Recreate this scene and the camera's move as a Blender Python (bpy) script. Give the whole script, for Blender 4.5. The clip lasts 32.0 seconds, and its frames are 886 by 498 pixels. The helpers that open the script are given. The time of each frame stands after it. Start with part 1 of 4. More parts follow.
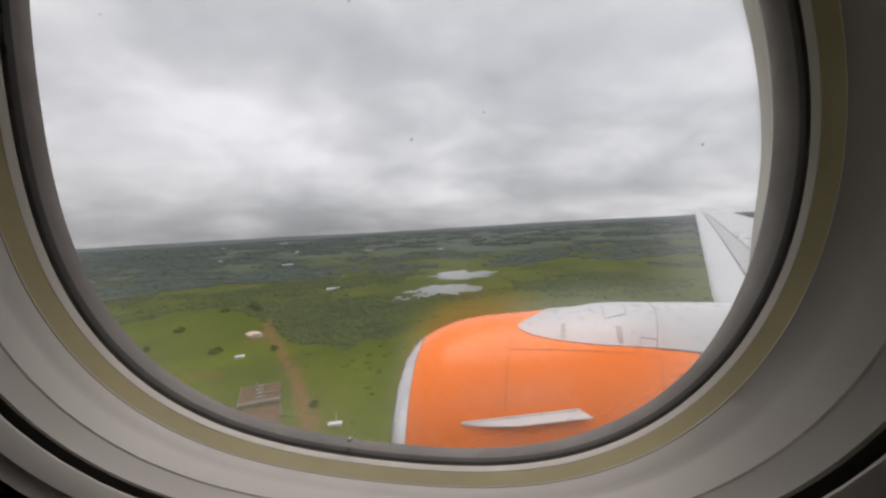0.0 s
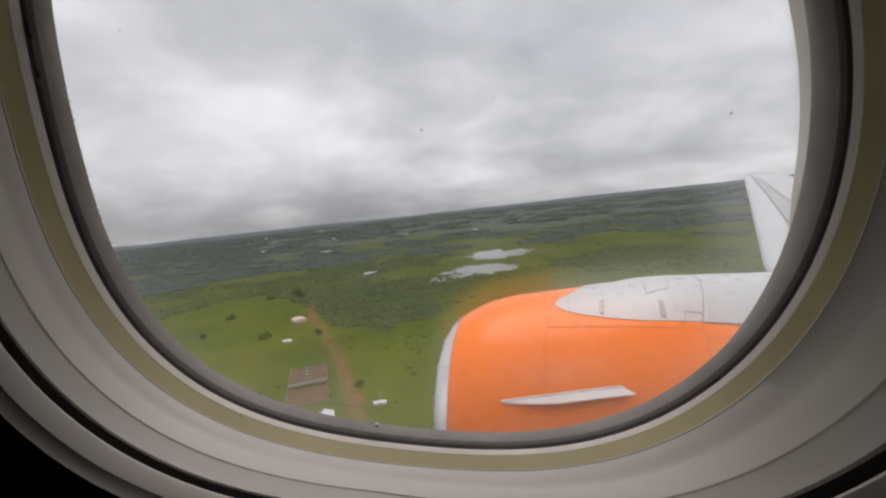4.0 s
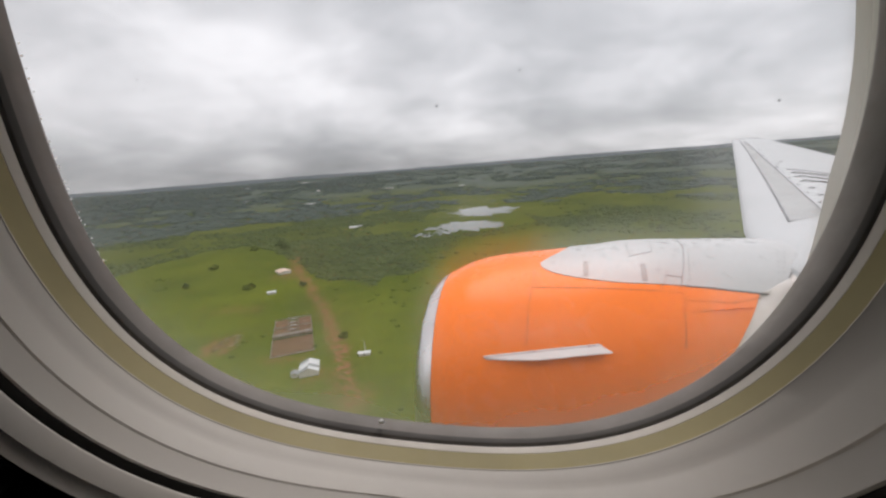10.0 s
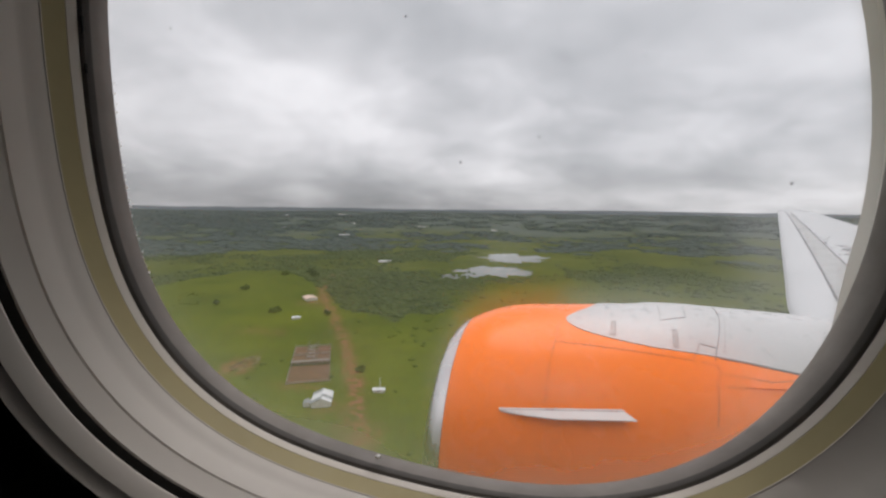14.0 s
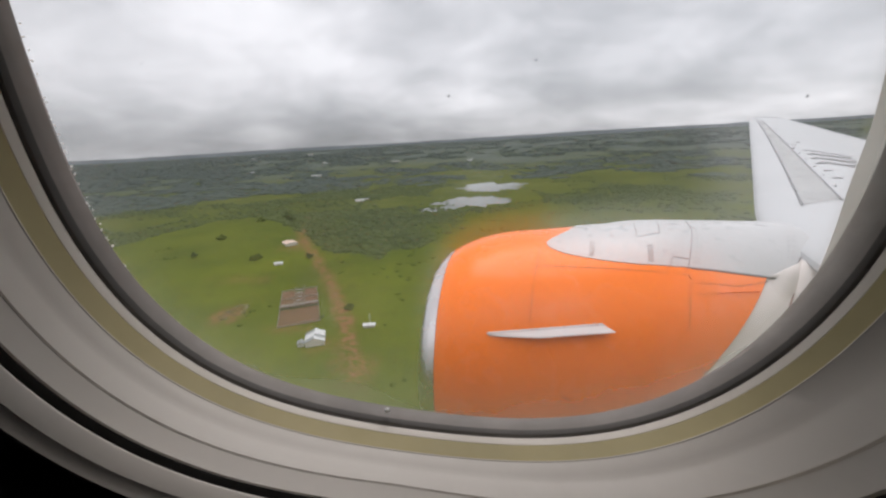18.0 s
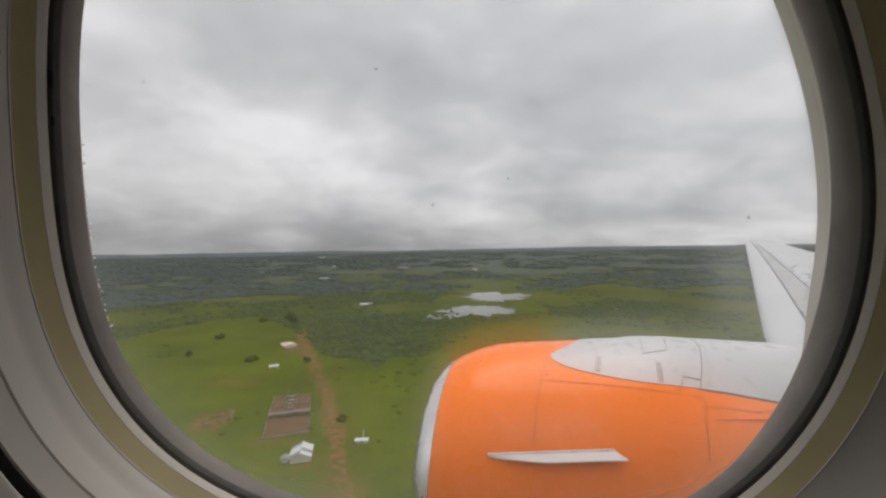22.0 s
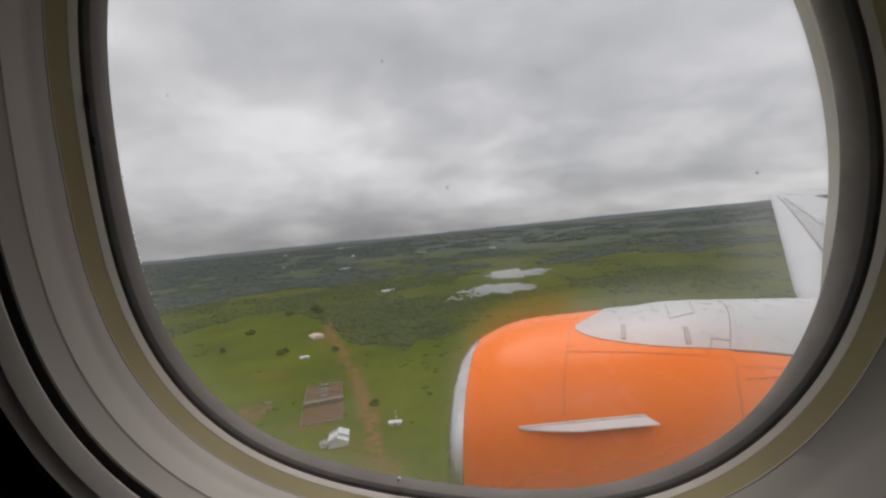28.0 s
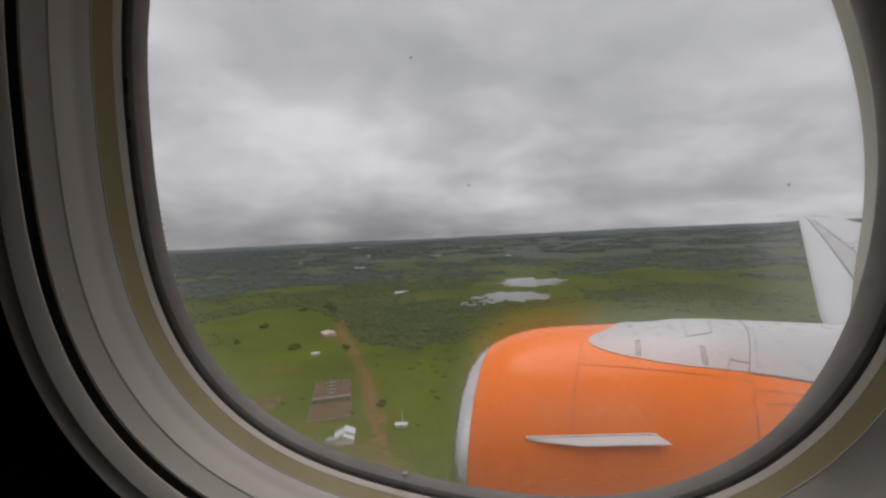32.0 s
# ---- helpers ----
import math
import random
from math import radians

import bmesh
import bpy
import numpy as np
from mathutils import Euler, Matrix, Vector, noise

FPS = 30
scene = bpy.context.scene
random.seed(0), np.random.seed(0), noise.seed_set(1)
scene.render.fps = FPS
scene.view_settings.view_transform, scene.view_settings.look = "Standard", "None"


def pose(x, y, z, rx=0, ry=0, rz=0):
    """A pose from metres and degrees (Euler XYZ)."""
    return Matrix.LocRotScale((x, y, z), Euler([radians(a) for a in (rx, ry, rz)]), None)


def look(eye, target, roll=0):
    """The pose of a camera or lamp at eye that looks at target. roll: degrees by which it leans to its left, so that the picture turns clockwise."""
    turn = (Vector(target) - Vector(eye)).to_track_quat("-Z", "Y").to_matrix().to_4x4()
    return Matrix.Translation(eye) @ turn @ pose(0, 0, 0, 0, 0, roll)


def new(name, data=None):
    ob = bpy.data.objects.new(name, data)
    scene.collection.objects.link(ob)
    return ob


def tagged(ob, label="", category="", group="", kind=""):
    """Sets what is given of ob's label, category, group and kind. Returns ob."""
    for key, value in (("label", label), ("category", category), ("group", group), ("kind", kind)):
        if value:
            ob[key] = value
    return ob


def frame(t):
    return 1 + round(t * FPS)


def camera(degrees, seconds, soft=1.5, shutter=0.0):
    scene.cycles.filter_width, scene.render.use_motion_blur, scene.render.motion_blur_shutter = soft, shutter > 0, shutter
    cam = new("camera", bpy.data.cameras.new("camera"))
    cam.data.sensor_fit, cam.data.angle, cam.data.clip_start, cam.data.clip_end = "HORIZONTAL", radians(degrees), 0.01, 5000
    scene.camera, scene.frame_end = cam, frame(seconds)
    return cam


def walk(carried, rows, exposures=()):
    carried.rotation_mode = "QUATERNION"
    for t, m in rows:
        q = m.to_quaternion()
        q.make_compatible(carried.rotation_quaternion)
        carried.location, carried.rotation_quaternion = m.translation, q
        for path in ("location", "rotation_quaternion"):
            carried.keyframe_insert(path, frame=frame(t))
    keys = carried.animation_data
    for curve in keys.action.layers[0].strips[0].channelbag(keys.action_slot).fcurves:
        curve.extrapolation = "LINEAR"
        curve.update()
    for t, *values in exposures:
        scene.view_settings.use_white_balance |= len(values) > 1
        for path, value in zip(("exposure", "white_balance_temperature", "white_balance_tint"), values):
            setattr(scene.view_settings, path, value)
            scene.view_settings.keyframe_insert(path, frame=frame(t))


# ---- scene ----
import itertools
from math import cos, sin, pi, atan2, hypot, sqrt, exp

# ------------------------------------------------------------------ camera and its walk
# x runs aft along the aircraft, y out of the window over the engine, z up
cam = camera(94.9, 32.0, soft=2.4)
PATH = [
    (0.0, -0.0060, -0.0160, -0.0632, -3.38, -2.70, 3.19),
    (0.5, -0.0025, -0.0170, -0.0648, -2.51, -2.26, 2.11),
    (1.0, -0.0043, -0.0179, -0.0627, 1.38, -2.11, 1.57),
    (1.5, -0.0019, -0.0237, -0.0614, 3.19, -2.68, 1.17),
    (2.0, -0.0009, -0.0293, -0.0577, 4.73, -2.50, 1.93),
    (2.5, -0.0005, -0.0257, -0.0591, 3.51, -2.72, 2.82),
    (4.5, 0.0045, -0.0160, -0.0596, 1.18, -5.34, 6.45),
    (5.0, 0.0051, -0.0209, -0.0599, 4.37, -3.42, 0.73),
    (5.5, 0.0098, -0.0219, -0.0643, 4.06, -2.45, 0.44),
    (6.0, 0.0038, -0.0172, -0.0524, 7.02, -1.59, 2.33),
    (6.5, 0.0080, -0.0171, -0.0511, 6.78, -2.38, 2.42),
    (7.0, 0.0083, -0.0194, -0.0513, 5.85, -1.76, 0.57),
    (7.5, 0.0087, -0.0198, -0.0524, 3.15, -3.02, -0.35),
    (8.0, 0.0056, -0.0194, -0.0527, 6.27, -1.73, -1.12),
    (8.5, 0.0060, -0.0159, -0.0543, 6.15, -3.50, 0.81),
    (9.0, 0.0040, -0.0137, -0.0533, 6.12, -4.84, 0.38),
    (9.5, 0.0044, -0.0050, -0.0556, 2.31, -7.60, 0.04),
    (10.0, -0.0080, 0.0024, -0.0437, -0.53, -11.40, 4.36),
    (10.5, -0.0041, 0.0000, -0.0433, 1.00, -11.55, -0.76),
    (11.0, -0.0011, -0.0040, -0.0397, 1.26, -9.90, -0.43),
    (11.5, -0.0026, -0.0033, -0.0421, 2.32, -9.07, -0.49),
    (12.0, -0.0024, -0.0032, -0.0424, 3.04, -9.33, -0.54),
    (12.5, -0.0016, -0.0048, -0.0417, 3.43, -7.42, -0.21),
    (13.0, -0.0014, -0.0074, -0.0416, 2.34, -7.50, -0.17),
    (13.5, -0.0004, -0.0080, -0.0404, 4.43, -6.09, -0.50),
    (15.5, -0.0015, -0.0104, -0.0406, 2.89, -4.61, -1.66),
    (16.0, -0.0010, -0.0094, -0.0400, 3.69, -3.92, -0.68),
    (16.5, -0.0057, 0.0016, -0.0423, 2.92, -9.20, 0.52),
    (17.0, -0.0109, 0.0090, -0.0398, 3.08, -12.34, 2.66),
    (17.5, -0.0090, 0.0075, -0.0367, -0.00, -14.11, 3.66),
    (18.0, -0.0088, 0.0063, -0.0356, 0.55, -14.83, 3.28),
    (18.5, -0.0112, 0.0069, -0.0385, 0.98, -12.82, 3.21),
    (19.0, -0.0069, 0.0022, -0.0367, 1.59, -10.68, 3.47),
    (19.5, -0.0101, 0.0047, -0.0402, 1.32, -8.80, 3.25),
    (20.0, -0.0058, 0.0006, -0.0446, 0.97, -6.48, 2.44),
    (20.5, -0.0010, -0.0043, -0.0385, 1.33, -3.68, 1.89),
    (21.0, 0.0011, -0.0065, -0.0390, 1.94, -1.65, 1.52),
    (21.5, 0.0019, -0.0075, -0.0393, 1.68, -1.01, 1.06),
    (22.0, 0.0027, -0.0084, -0.0397, 1.49, 0.27, 0.94),
    (22.5, 0.0036, -0.0094, -0.0402, 2.37, 0.47, 0.88),
    (23.0, 0.0042, -0.0104, -0.0407, 2.59, 1.30, 0.39),
    (23.5, 0.0051, -0.0143, -0.0407, 3.99, 1.33, 0.84),
    (24.0, 0.0063, -0.0182, -0.0410, 7.91, 0.55, 1.79),
    (24.5, 0.0074, -0.0221, -0.0412, 8.89, 0.63, 2.04),
    (25.0, 0.0054, -0.0170, -0.0407, 6.30, 0.46, 0.84),
    (25.5, 0.0050, -0.0174, -0.0406, 5.39, -0.89, 3.34),
    (27.5, 0.0030, -0.0189, -0.0403, 4.12, -1.84, 5.72),
    (28.0, 0.0025, -0.0193, -0.0405, 3.80, -2.17, 5.66),
    (28.5, 0.0030, -0.0181, -0.0401, 5.15, -2.87, 4.75),
    (29.0, 0.0037, -0.0169, -0.0400, 4.07, -3.52, 4.56),
    (29.5, 0.0040, -0.0182, -0.0410, 0.93, -4.65, 4.16),
    (30.0, 0.0043, -0.0195, -0.0424, 5.98, -1.70, 3.44),
    (30.5, 0.0034, -0.0196, -0.0428, 7.29, -1.76, 3.64),
    (31.0, 0.0025, -0.0196, -0.0432, 6.93, -2.07, 4.11),
    (31.5, 0.0015, -0.0196, -0.0437, 7.30, -2.23, 4.30),
    (32.0, 0.0008, -0.0197, -0.0442, 6.06, -1.39, 2.70),
]
walk(cam, [(t, pose(x, y, z, 90 + pitch, roll, yaw)) for t, x, y, z, yaw, pitch, roll in PATH],
     exposures=[(0, 0.05, 6680, 16), (9, 0.05, 6680, 16), (10, 0.2, 6700, 16), (13, 0.2, 6700, 16), (15.5, -0.22, 6650, 16), (16, -0.25, 6650, 16), (17, 0.1, 6600, 16), (17.5, 0.22, 6600, 16), (19, 0.22, 6600, 16), (20, -0.2, 6750, 16), (21, -0.05, 6800, 16), (22, -0.05, 6800, 15), (25.5, -0.08, 6800, 15), (28, -0.15, 6760, 16), (29, -0.29, 6720, 17), (32, -0.33, 6720, 17)])

# ------------------------------------------------------------------ world: overcast sky
world = bpy.data.worlds.new("overcast_sky")
scene.world = world
world.use_nodes = True
wn, wl = world.node_tree.nodes, world.node_tree.links
wn.clear()


def wnode(kind, **kw):
    n = wn.new(kind)
    for k, v in kw.items():
        n.inputs[k].default_value = v
    return n


def wmath(op, a, b=None, clamp=False):
    n = wn.new("ShaderNodeMath")
    n.operation, n.use_clamp = op, clamp
    for k, v in enumerate((a, b)):
        if v is None:
            continue
        if isinstance(v, (int, float)):
            n.inputs[k].default_value = v
        else:
            wl.new(v, n.inputs[k])
    return n.outputs[0]


w_out = wn.new("ShaderNodeOutputWorld")
w_bg = wn.new("ShaderNodeBackground")
w_tc = wn.new("ShaderNodeTexCoord")
w_sep = wn.new("ShaderNodeSeparateXYZ")
wl.new(w_tc.outputs["Generated"], w_sep.inputs[0])
up = wmath("MAXIMUM", w_sep.outputs[2], 0.0)
den = wmath("ADD", up, 0.30)
w_cmb = wn.new("ShaderNodeCombineXYZ")
wl.new(wmath("DIVIDE", w_sep.outputs[0], den), w_cmb.inputs[0])
wl.new(wmath("DIVIDE", w_sep.outputs[1], den), w_cmb.inputs[1])
w_cmb.inputs[2].default_value = 3.7
# wide cloud masses, their billows and a fine veil, all lying on one flat cloud base
w_n1 = wnode("ShaderNodeTexNoise", Scale=0.55, Detail=3.0, Roughness=0.45, Distortion=0.25)
w_n2 = wnode("ShaderNodeTexNoise", Scale=1.5, Detail=6.0, Roughness=0.5, Distortion=0.3)
w_n3 = wnode("ShaderNodeTexNoise", Scale=4.2, Detail=5.0, Roughness=0.6, Distortion=0.2)
for n in (w_n1, w_n2, w_n3):
    wl.new(w_cmb.outputs[0], n.inputs["Vector"])
cloud = wmath("ADD", wmath("ADD", wmath("MULTIPLY", w_n1.outputs[0], 0.50), wmath("MULTIPLY", w_n2.outputs[0], 0.39)), wmath("MULTIPLY", w_n3.outputs[0], 0.11))
w_ramp = wn.new("ShaderNodeValToRGB")
cr = w_ramp.color_ramp
cr.elements[0].position, cr.elements[0].color = 0.37, (0.315, 0.342, 0.360, 1)
cr.elements[1].position, cr.elements[1].color = 0.595, (0.83, 0.867, 0.890, 1)
for p, c in ((0.455, (0.440, 0.470, 0.490, 1)), (0.52, (0.595, 0.628, 0.650, 1))):
    e = cr.elements.new(p)
    e.color = c
wl.new(cloud, w_ramp.inputs[0])
# brighter towards the zenith, as an overcast sky is
grad = wmath("ADD", wmath("ADD", wmath("MULTIPLY", up, 1.02), 0.79), wmath("MULTIPLY", wmath("MAXIMUM", w_sep.outputs[0], -0.65), 0.24))
w_mul = wn.new("ShaderNodeVectorMath")
w_mul.operation = "SCALE"
wl.new(w_ramp.outputs[0], w_mul.inputs[0])
wl.new(grad, w_mul.inputs["Scale"])
w_sky = wn.new("ShaderNodeTexSky")
w_sky.sky_type, w_sky.sun_disc = "NISHITA", False
w_sky.sun_elevation, w_sky.sun_rotation = radians(64), radians(21)
w_skys = wn.new("ShaderNodeVectorMath")
w_skys.operation = "SCALE"
w_skys.inputs["Scale"].default_value = 0.004
wl.new(w_sky.outputs[0], w_skys.inputs[0])
w_add = wn.new("ShaderNodeVectorMath")
w_add.operation = "ADD"
wl.new(w_mul.outputs[0], w_add.inputs[0])
wl.new(w_skys.outputs[0], w_add.inputs[1])
wl.new(w_add.outputs[0], w_bg.inputs[0])
w_bg.inputs[1].default_value = 1.0
wl.new(w_bg.outputs[0], w_out.inputs[0])

sun = new("sun", bpy.data.lights.new("sun", "SUN"))
sun.data.energy, sun.data.angle, sun.data.color = 1.05, radians(44), (1.0, 0.97, 0.93)
sun.matrix_world = look((16, 42, 92), (0, 0, 0))

# ------------------------------------------------------------------ materials


class Nodes:
    """A short hand for a node material with a Principled surface."""

    def __init__(self, name, rough=0.6, metal=0.0):
        self.mat = bpy.data.materials.new(name)
        self.mat.use_nodes = True
        self.n, self.l = self.mat.node_tree.nodes, self.mat.node_tree.links
        self.bsdf = self.n["Principled BSDF"]
        self.bsdf.inputs["Roughness"].default_value = rough
        self.bsdf.inputs["Metallic"].default_value = metal
        self.tc = self.n.new("ShaderNodeTexCoord")

    def noise(self, scale, detail=4.0, rough=0.55, dist=0.0, stretch=None, where="Object"):
        nd = self.n.new("ShaderNodeTexNoise")
        nd.inputs["Scale"].default_value, nd.inputs["Detail"].default_value = scale, detail
        nd.inputs["Roughness"].default_value, nd.inputs["Distortion"].default_value = rough, dist
        src = self.tc.outputs[where]
        if stretch:
            mp = self.n.new("ShaderNodeMapping")
            mp.inputs["Scale"].default_value = stretch
            self.l.new(src, mp.inputs[0])
            src = mp.outputs[0]
        self.l.new(src, nd.inputs["Vector"])
        return nd.outputs[0]

    def ramp(self, fac, stops):
        r = self.n.new("ShaderNodeValToRGB")
        els = r.color_ramp.elements
        while len(els) < len(stops):
            els.new(0.5)
        for el, (p, c) in zip(els, stops):
            el.position, el.color = p, (c, c, c, 1) if isinstance(c, (int, float)) else (*c, 1)
        self.l.new(fac, r.inputs[0])
        return r.outputs[0]

    def mix(self, fac, a, b, blend="MIX"):
        m = self.n.new("ShaderNodeMix")
        m.data_type, m.blend_type = "RGBA", blend
        for k, v in ((0, fac), (6, a), (7, b)):
            if isinstance(v, (int, float)):
                m.inputs[k].default_value = v
            elif isinstance(v, tuple):
                m.inputs[k].default_value = (*v, 1)
            else:
                self.l.new(v, m.inputs[k])
        return m.outputs[2]

    def base(self, v):
        self.put(v, "Base Color")
        return self

    def put(self, v, socket):
        if isinstance(v, tuple):
            self.bsdf.inputs[socket].default_value = (*v, 1)
        else:
            self.l.new(v, self.bsdf.inputs[socket])

    def bump(self, h, strength=0.2, dist=0.01):
        b = self.n.new("ShaderNodeBump")
        b.inputs["Strength"].default_value, b.inputs["Distance"].default_value = strength, dist
        self.l.new(h, b.inputs["Height"])
        self.l.new(b.outputs[0], self.bsdf.inputs["Normal"])
        return self


def worn(name, col, rough=0.5, metal=0.0, vary=0.12, s1=3.0, s2=40.0, bump=0.05, bdist=0.002, dirt=None, dirt_amount=0.25):
    """Paint, plastic or metal: a base colour with slow stains, fine grain and a little relief."""
    m = Nodes(name, rough, metal)
    lo, hi = tuple(c * (1 - vary) for c in col), tuple(min(1, c * (1 + vary * 0.6)) for c in col)
    c = m.mix(m.ramp(m.noise(s1, 5), [(0.32, 0.0), (0.68, 1.0)]), lo, hi)
    if dirt:
        c = m.mix(m.ramp(m.noise(s1 * 2.3, 6, 0.65), [(0.5, 0.0), (0.78, dirt_amount)]), c, dirt)
    m.base(c)
    g = m.noise(s2, 3)
    m.put(m.ramp(g, [(0.3, max(0.03, rough - 0.1)), (0.7, min(1, rough + 0.12))]), "Roughness")
    m.bump(g, bump, bdist)
    return m.mat


M_ORANGE = worn("orange_cowl_paint", (0.98, 0.192, 0.001), 0.25, vary=0.04, s1=1.3, s2=3, bump=0.002, dirt=(0.70, 0.13, 0.01), dirt_amount=0.10)
M_ORANGE.node_tree.nodes["Principled BSDF"].inputs["Specular IOR Level"].default_value = 0.36
M_WHITE = worn("white_aircraft_paint", (0.51, 0.51, 0.51), 0.32, vary=0.06, s1=1.1, s2=14, bump=0.015, dirt=(0.42, 0.41, 0.40), dirt_amount=0.35)
M_WING = worn("grey_white_wing_paint", (0.47, 0.48, 0.49), 0.5, vary=0.06, s1=0.8, s2=10, bump=0.02, dirt=(0.40, 0.40, 0.40), dirt_amount=0.3)
M_SLATBAY = worn("weathered_wing_skin", (0.37, 0.375, 0.37), 0.5, vary=0.14, s1=2.2, s2=16, bump=0.03, dirt=(0.22, 0.21, 0.2), dirt_amount=0.6)
M_LIP = worn("polished_inlet_lip", (0.76, 0.76, 0.77), 0.26, metal=1.0, vary=0.04, s1=2, s2=6, bump=0.0)
M_DARKMETAL = worn("dark_fan_duct", (0.10, 0.10, 0.11), 0.5, metal=0.3, vary=0.2)
M_SEAM = worn("dark_panel_seam", (0.16, 0.05, 0.025), 0.7, vary=0.2)
M_MARK = worn("dark_grey_stencil", (0.16, 0.16, 0.17), 0.7, vary=0.2)
M_GASKET = worn("dark_grey_rubber_gasket", (0.29, 0.262, 0.238), 0.6, vary=0.22, s1=22, s2=160, bump=0.15, bdist=0.0006, dirt=(0.2, 0.19, 0.17), dirt_amount=0.35)
M_PANEFRAME = worn("pale_pane_frame", (0.70, 0.67, 0.63), 0.5, vary=0.06, s1=18, s2=120)
M_LIPRING = worn("beige_window_lip", (0.82, 0.765, 0.68), 0.45, vary=0.08, s1=14, s2=150, bump=0.06, bdist=0.0005)
M_OLIVE = worn("olive_yellow_seal", (0.56, 0.485, 0.26), 0.6, vary=0.12, s1=16, s2=150, bump=0.08, bdist=0.0005)
M_REVEAL = worn("warm_grey_window_moulding", (0.64, 0.60, 0.54), 0.42, vary=0.07, s1=9, s2=220, bump=0.07, bdist=0.0004, dirt=(0.5, 0.46, 0.39), dirt_amount=0.25)
M_GROOVE = worn("black_groove", (0.02, 0.02, 0.02), 0.8, vary=0.2)
# dark colour stands in for an off-white lining that gets no light
M_WALL = worn("unlit_cabin_lining", (0.18, 0.165, 0.155), 0.6, vary=0.08, s1=5, s2=90, bump=0.05, bdist=0.0006)
# dark colour imitates the dim, unlit cabin
M_CABIN = worn("dark_unlit_cabin", (0.10, 0.10, 0.11), 0.7, vary=0.15)
M_SPECK = worn("white_paint_crumb", (0.8, 0.8, 0.78), 0.6, vary=0.1)
M_DIRT = worn("dark_dirt_spot", (0.28, 0.27, 0.26), 0.8, vary=0.2)
M_NOZZLE = worn("pale_warm_metal", (0.74, 0.68, 0.64), 0.45, metal=0.0, vary=0.08, s1=3, s2=24, dirt=(0.4, 0.3, 0.25), dirt_amount=0.3)
M_FAINT = worn("grey_joint_line", (0.17, 0.165, 0.165), 0.7, vary=0.2)
M_DIRT.node_tree.nodes["Principled BSDF"].inputs["Alpha"].default_value = 0.24
M_SCUFF = worn("dull_orange_scuff", (0.60, 0.11, 0.008), 0.6, vary=0.3, s1=20)
# darker gasket rubber; shade of the gap beside the lip put into its colour
M_GASKETSHADE = worn("shade_dark_rubber", (0.20, 0.19, 0.18), 0.6, vary=0.2, s1=22, s2=160)
M_BEAD = worn("clear_water_bead", (0.9, 0.9, 0.9), 0.15, vary=0.02)
bead_tree = M_BEAD.node_tree
bead_light = bead_tree.nodes.new("ShaderNodeBsdfTranslucent")
bead_light.inputs[0].default_value = (0.95, 0.95, 0.95, 1)
bead_tree.links.new(bead_light.outputs[0], bead_tree.nodes["Material Output"].inputs[0])


# ------------------------------------------------------------------ building helpers


def mesh_object(name, verts, faces, mat, parent=None, label="", smooth=True):
    me = bpy.data.meshes.new(name)
    me.from_pydata(verts, [], faces)
    me.materials.append(mat)
    if smooth:
        me.polygons.foreach_set("use_smooth", [True] * len(me.polygons))
    me.update()
    if smooth:
        me.set_sharp_from_angle(angle=radians(28))
    ob = new(name, me)
    ob.parent = parent
    if label:
        ob["label"] = label
    return ob


def part(name, bm, mat, parent=None, label="", smooth=False):
    me = bpy.data.meshes.new(name)
    bmesh.ops.recalc_face_normals(bm, faces=bm.faces)
    bm.to_mesh(me)
    bm.free()
    me.materials.append(mat)
    if smooth:
        me.polygons.foreach_set("use_smooth", [True] * len(me.polygons))
    ob = new(name, me)
    ob.parent = parent
    if label:
        ob["label"] = label
    return ob


def thing(name, label, category, group="", kind="", at=(0, 0, 0)):
    ob = new(name)
    ob.empty_display_size = 0.1
    ob.location = at
    return tagged(ob, label, category, group, kind)


def grid(rows, closed_u=False, closed_v=False):
    """Quads over rows of points; closed_u joins the ends of each row, closed_v the last row to the first."""
    nr, nc = len(rows), len(rows[0])
    verts = [tuple(p) for r in rows for p in r]
    faces = []
    for i in range(nr if closed_v else nr - 1):
        for j in range(nc if closed_u else nc - 1):
            a, b = i * nc + j, i * nc + (j + 1) % nc
            c, d = ((i + 1) % nr) * nc + (j + 1) % nc, ((i + 1) % nr) * nc + j
            faces.append((a, b, c, d))
    return verts, faces


def box_bm(bm, size, m=Matrix(), bevel=0.0):
    r = bmesh.ops.create_cube(bm, size=1.0, matrix=m @ Matrix.Diagonal((*size, 1)))
    if bevel:
        es = list({e for v in r["verts"] for e in v.link_edges})
        bmesh.ops.bevel(bm, geom=es, offset=bevel, segments=1, affect="EDGES")


# ------------------------------------------------------------------ cabin window
WIN_Y, LEAN, NW = 0.16, -0.10, 160
EDGE_B = (0.1804, 0.0011, 0.0005, -0.0078, -0.0071, -0.0003, -0.0072, -0.0030, 0.0005, 0.0016, 0.0004)
EDGE_A = (0.1733, -0.0023, -0.0010, -0.0104, -0.0080, 0.0014, -0.0069, -0.0027, 0.0013, 0.0014, 0.0013)


def smooth(a, b, x):
    t = max(0.0, min(1.0, (x - a) / (b - a)))
    return t * t * (3 - 2 * t)


def rounded(c, th):
    """Radius of a softly squared oval outline at the angle th, from a few harmonics."""
    r = c[0]
    for k in range(1, 6):
        r += c[2 * k - 1] * cos(k * th) + c[2 * k] * sin(k * th)
    return r


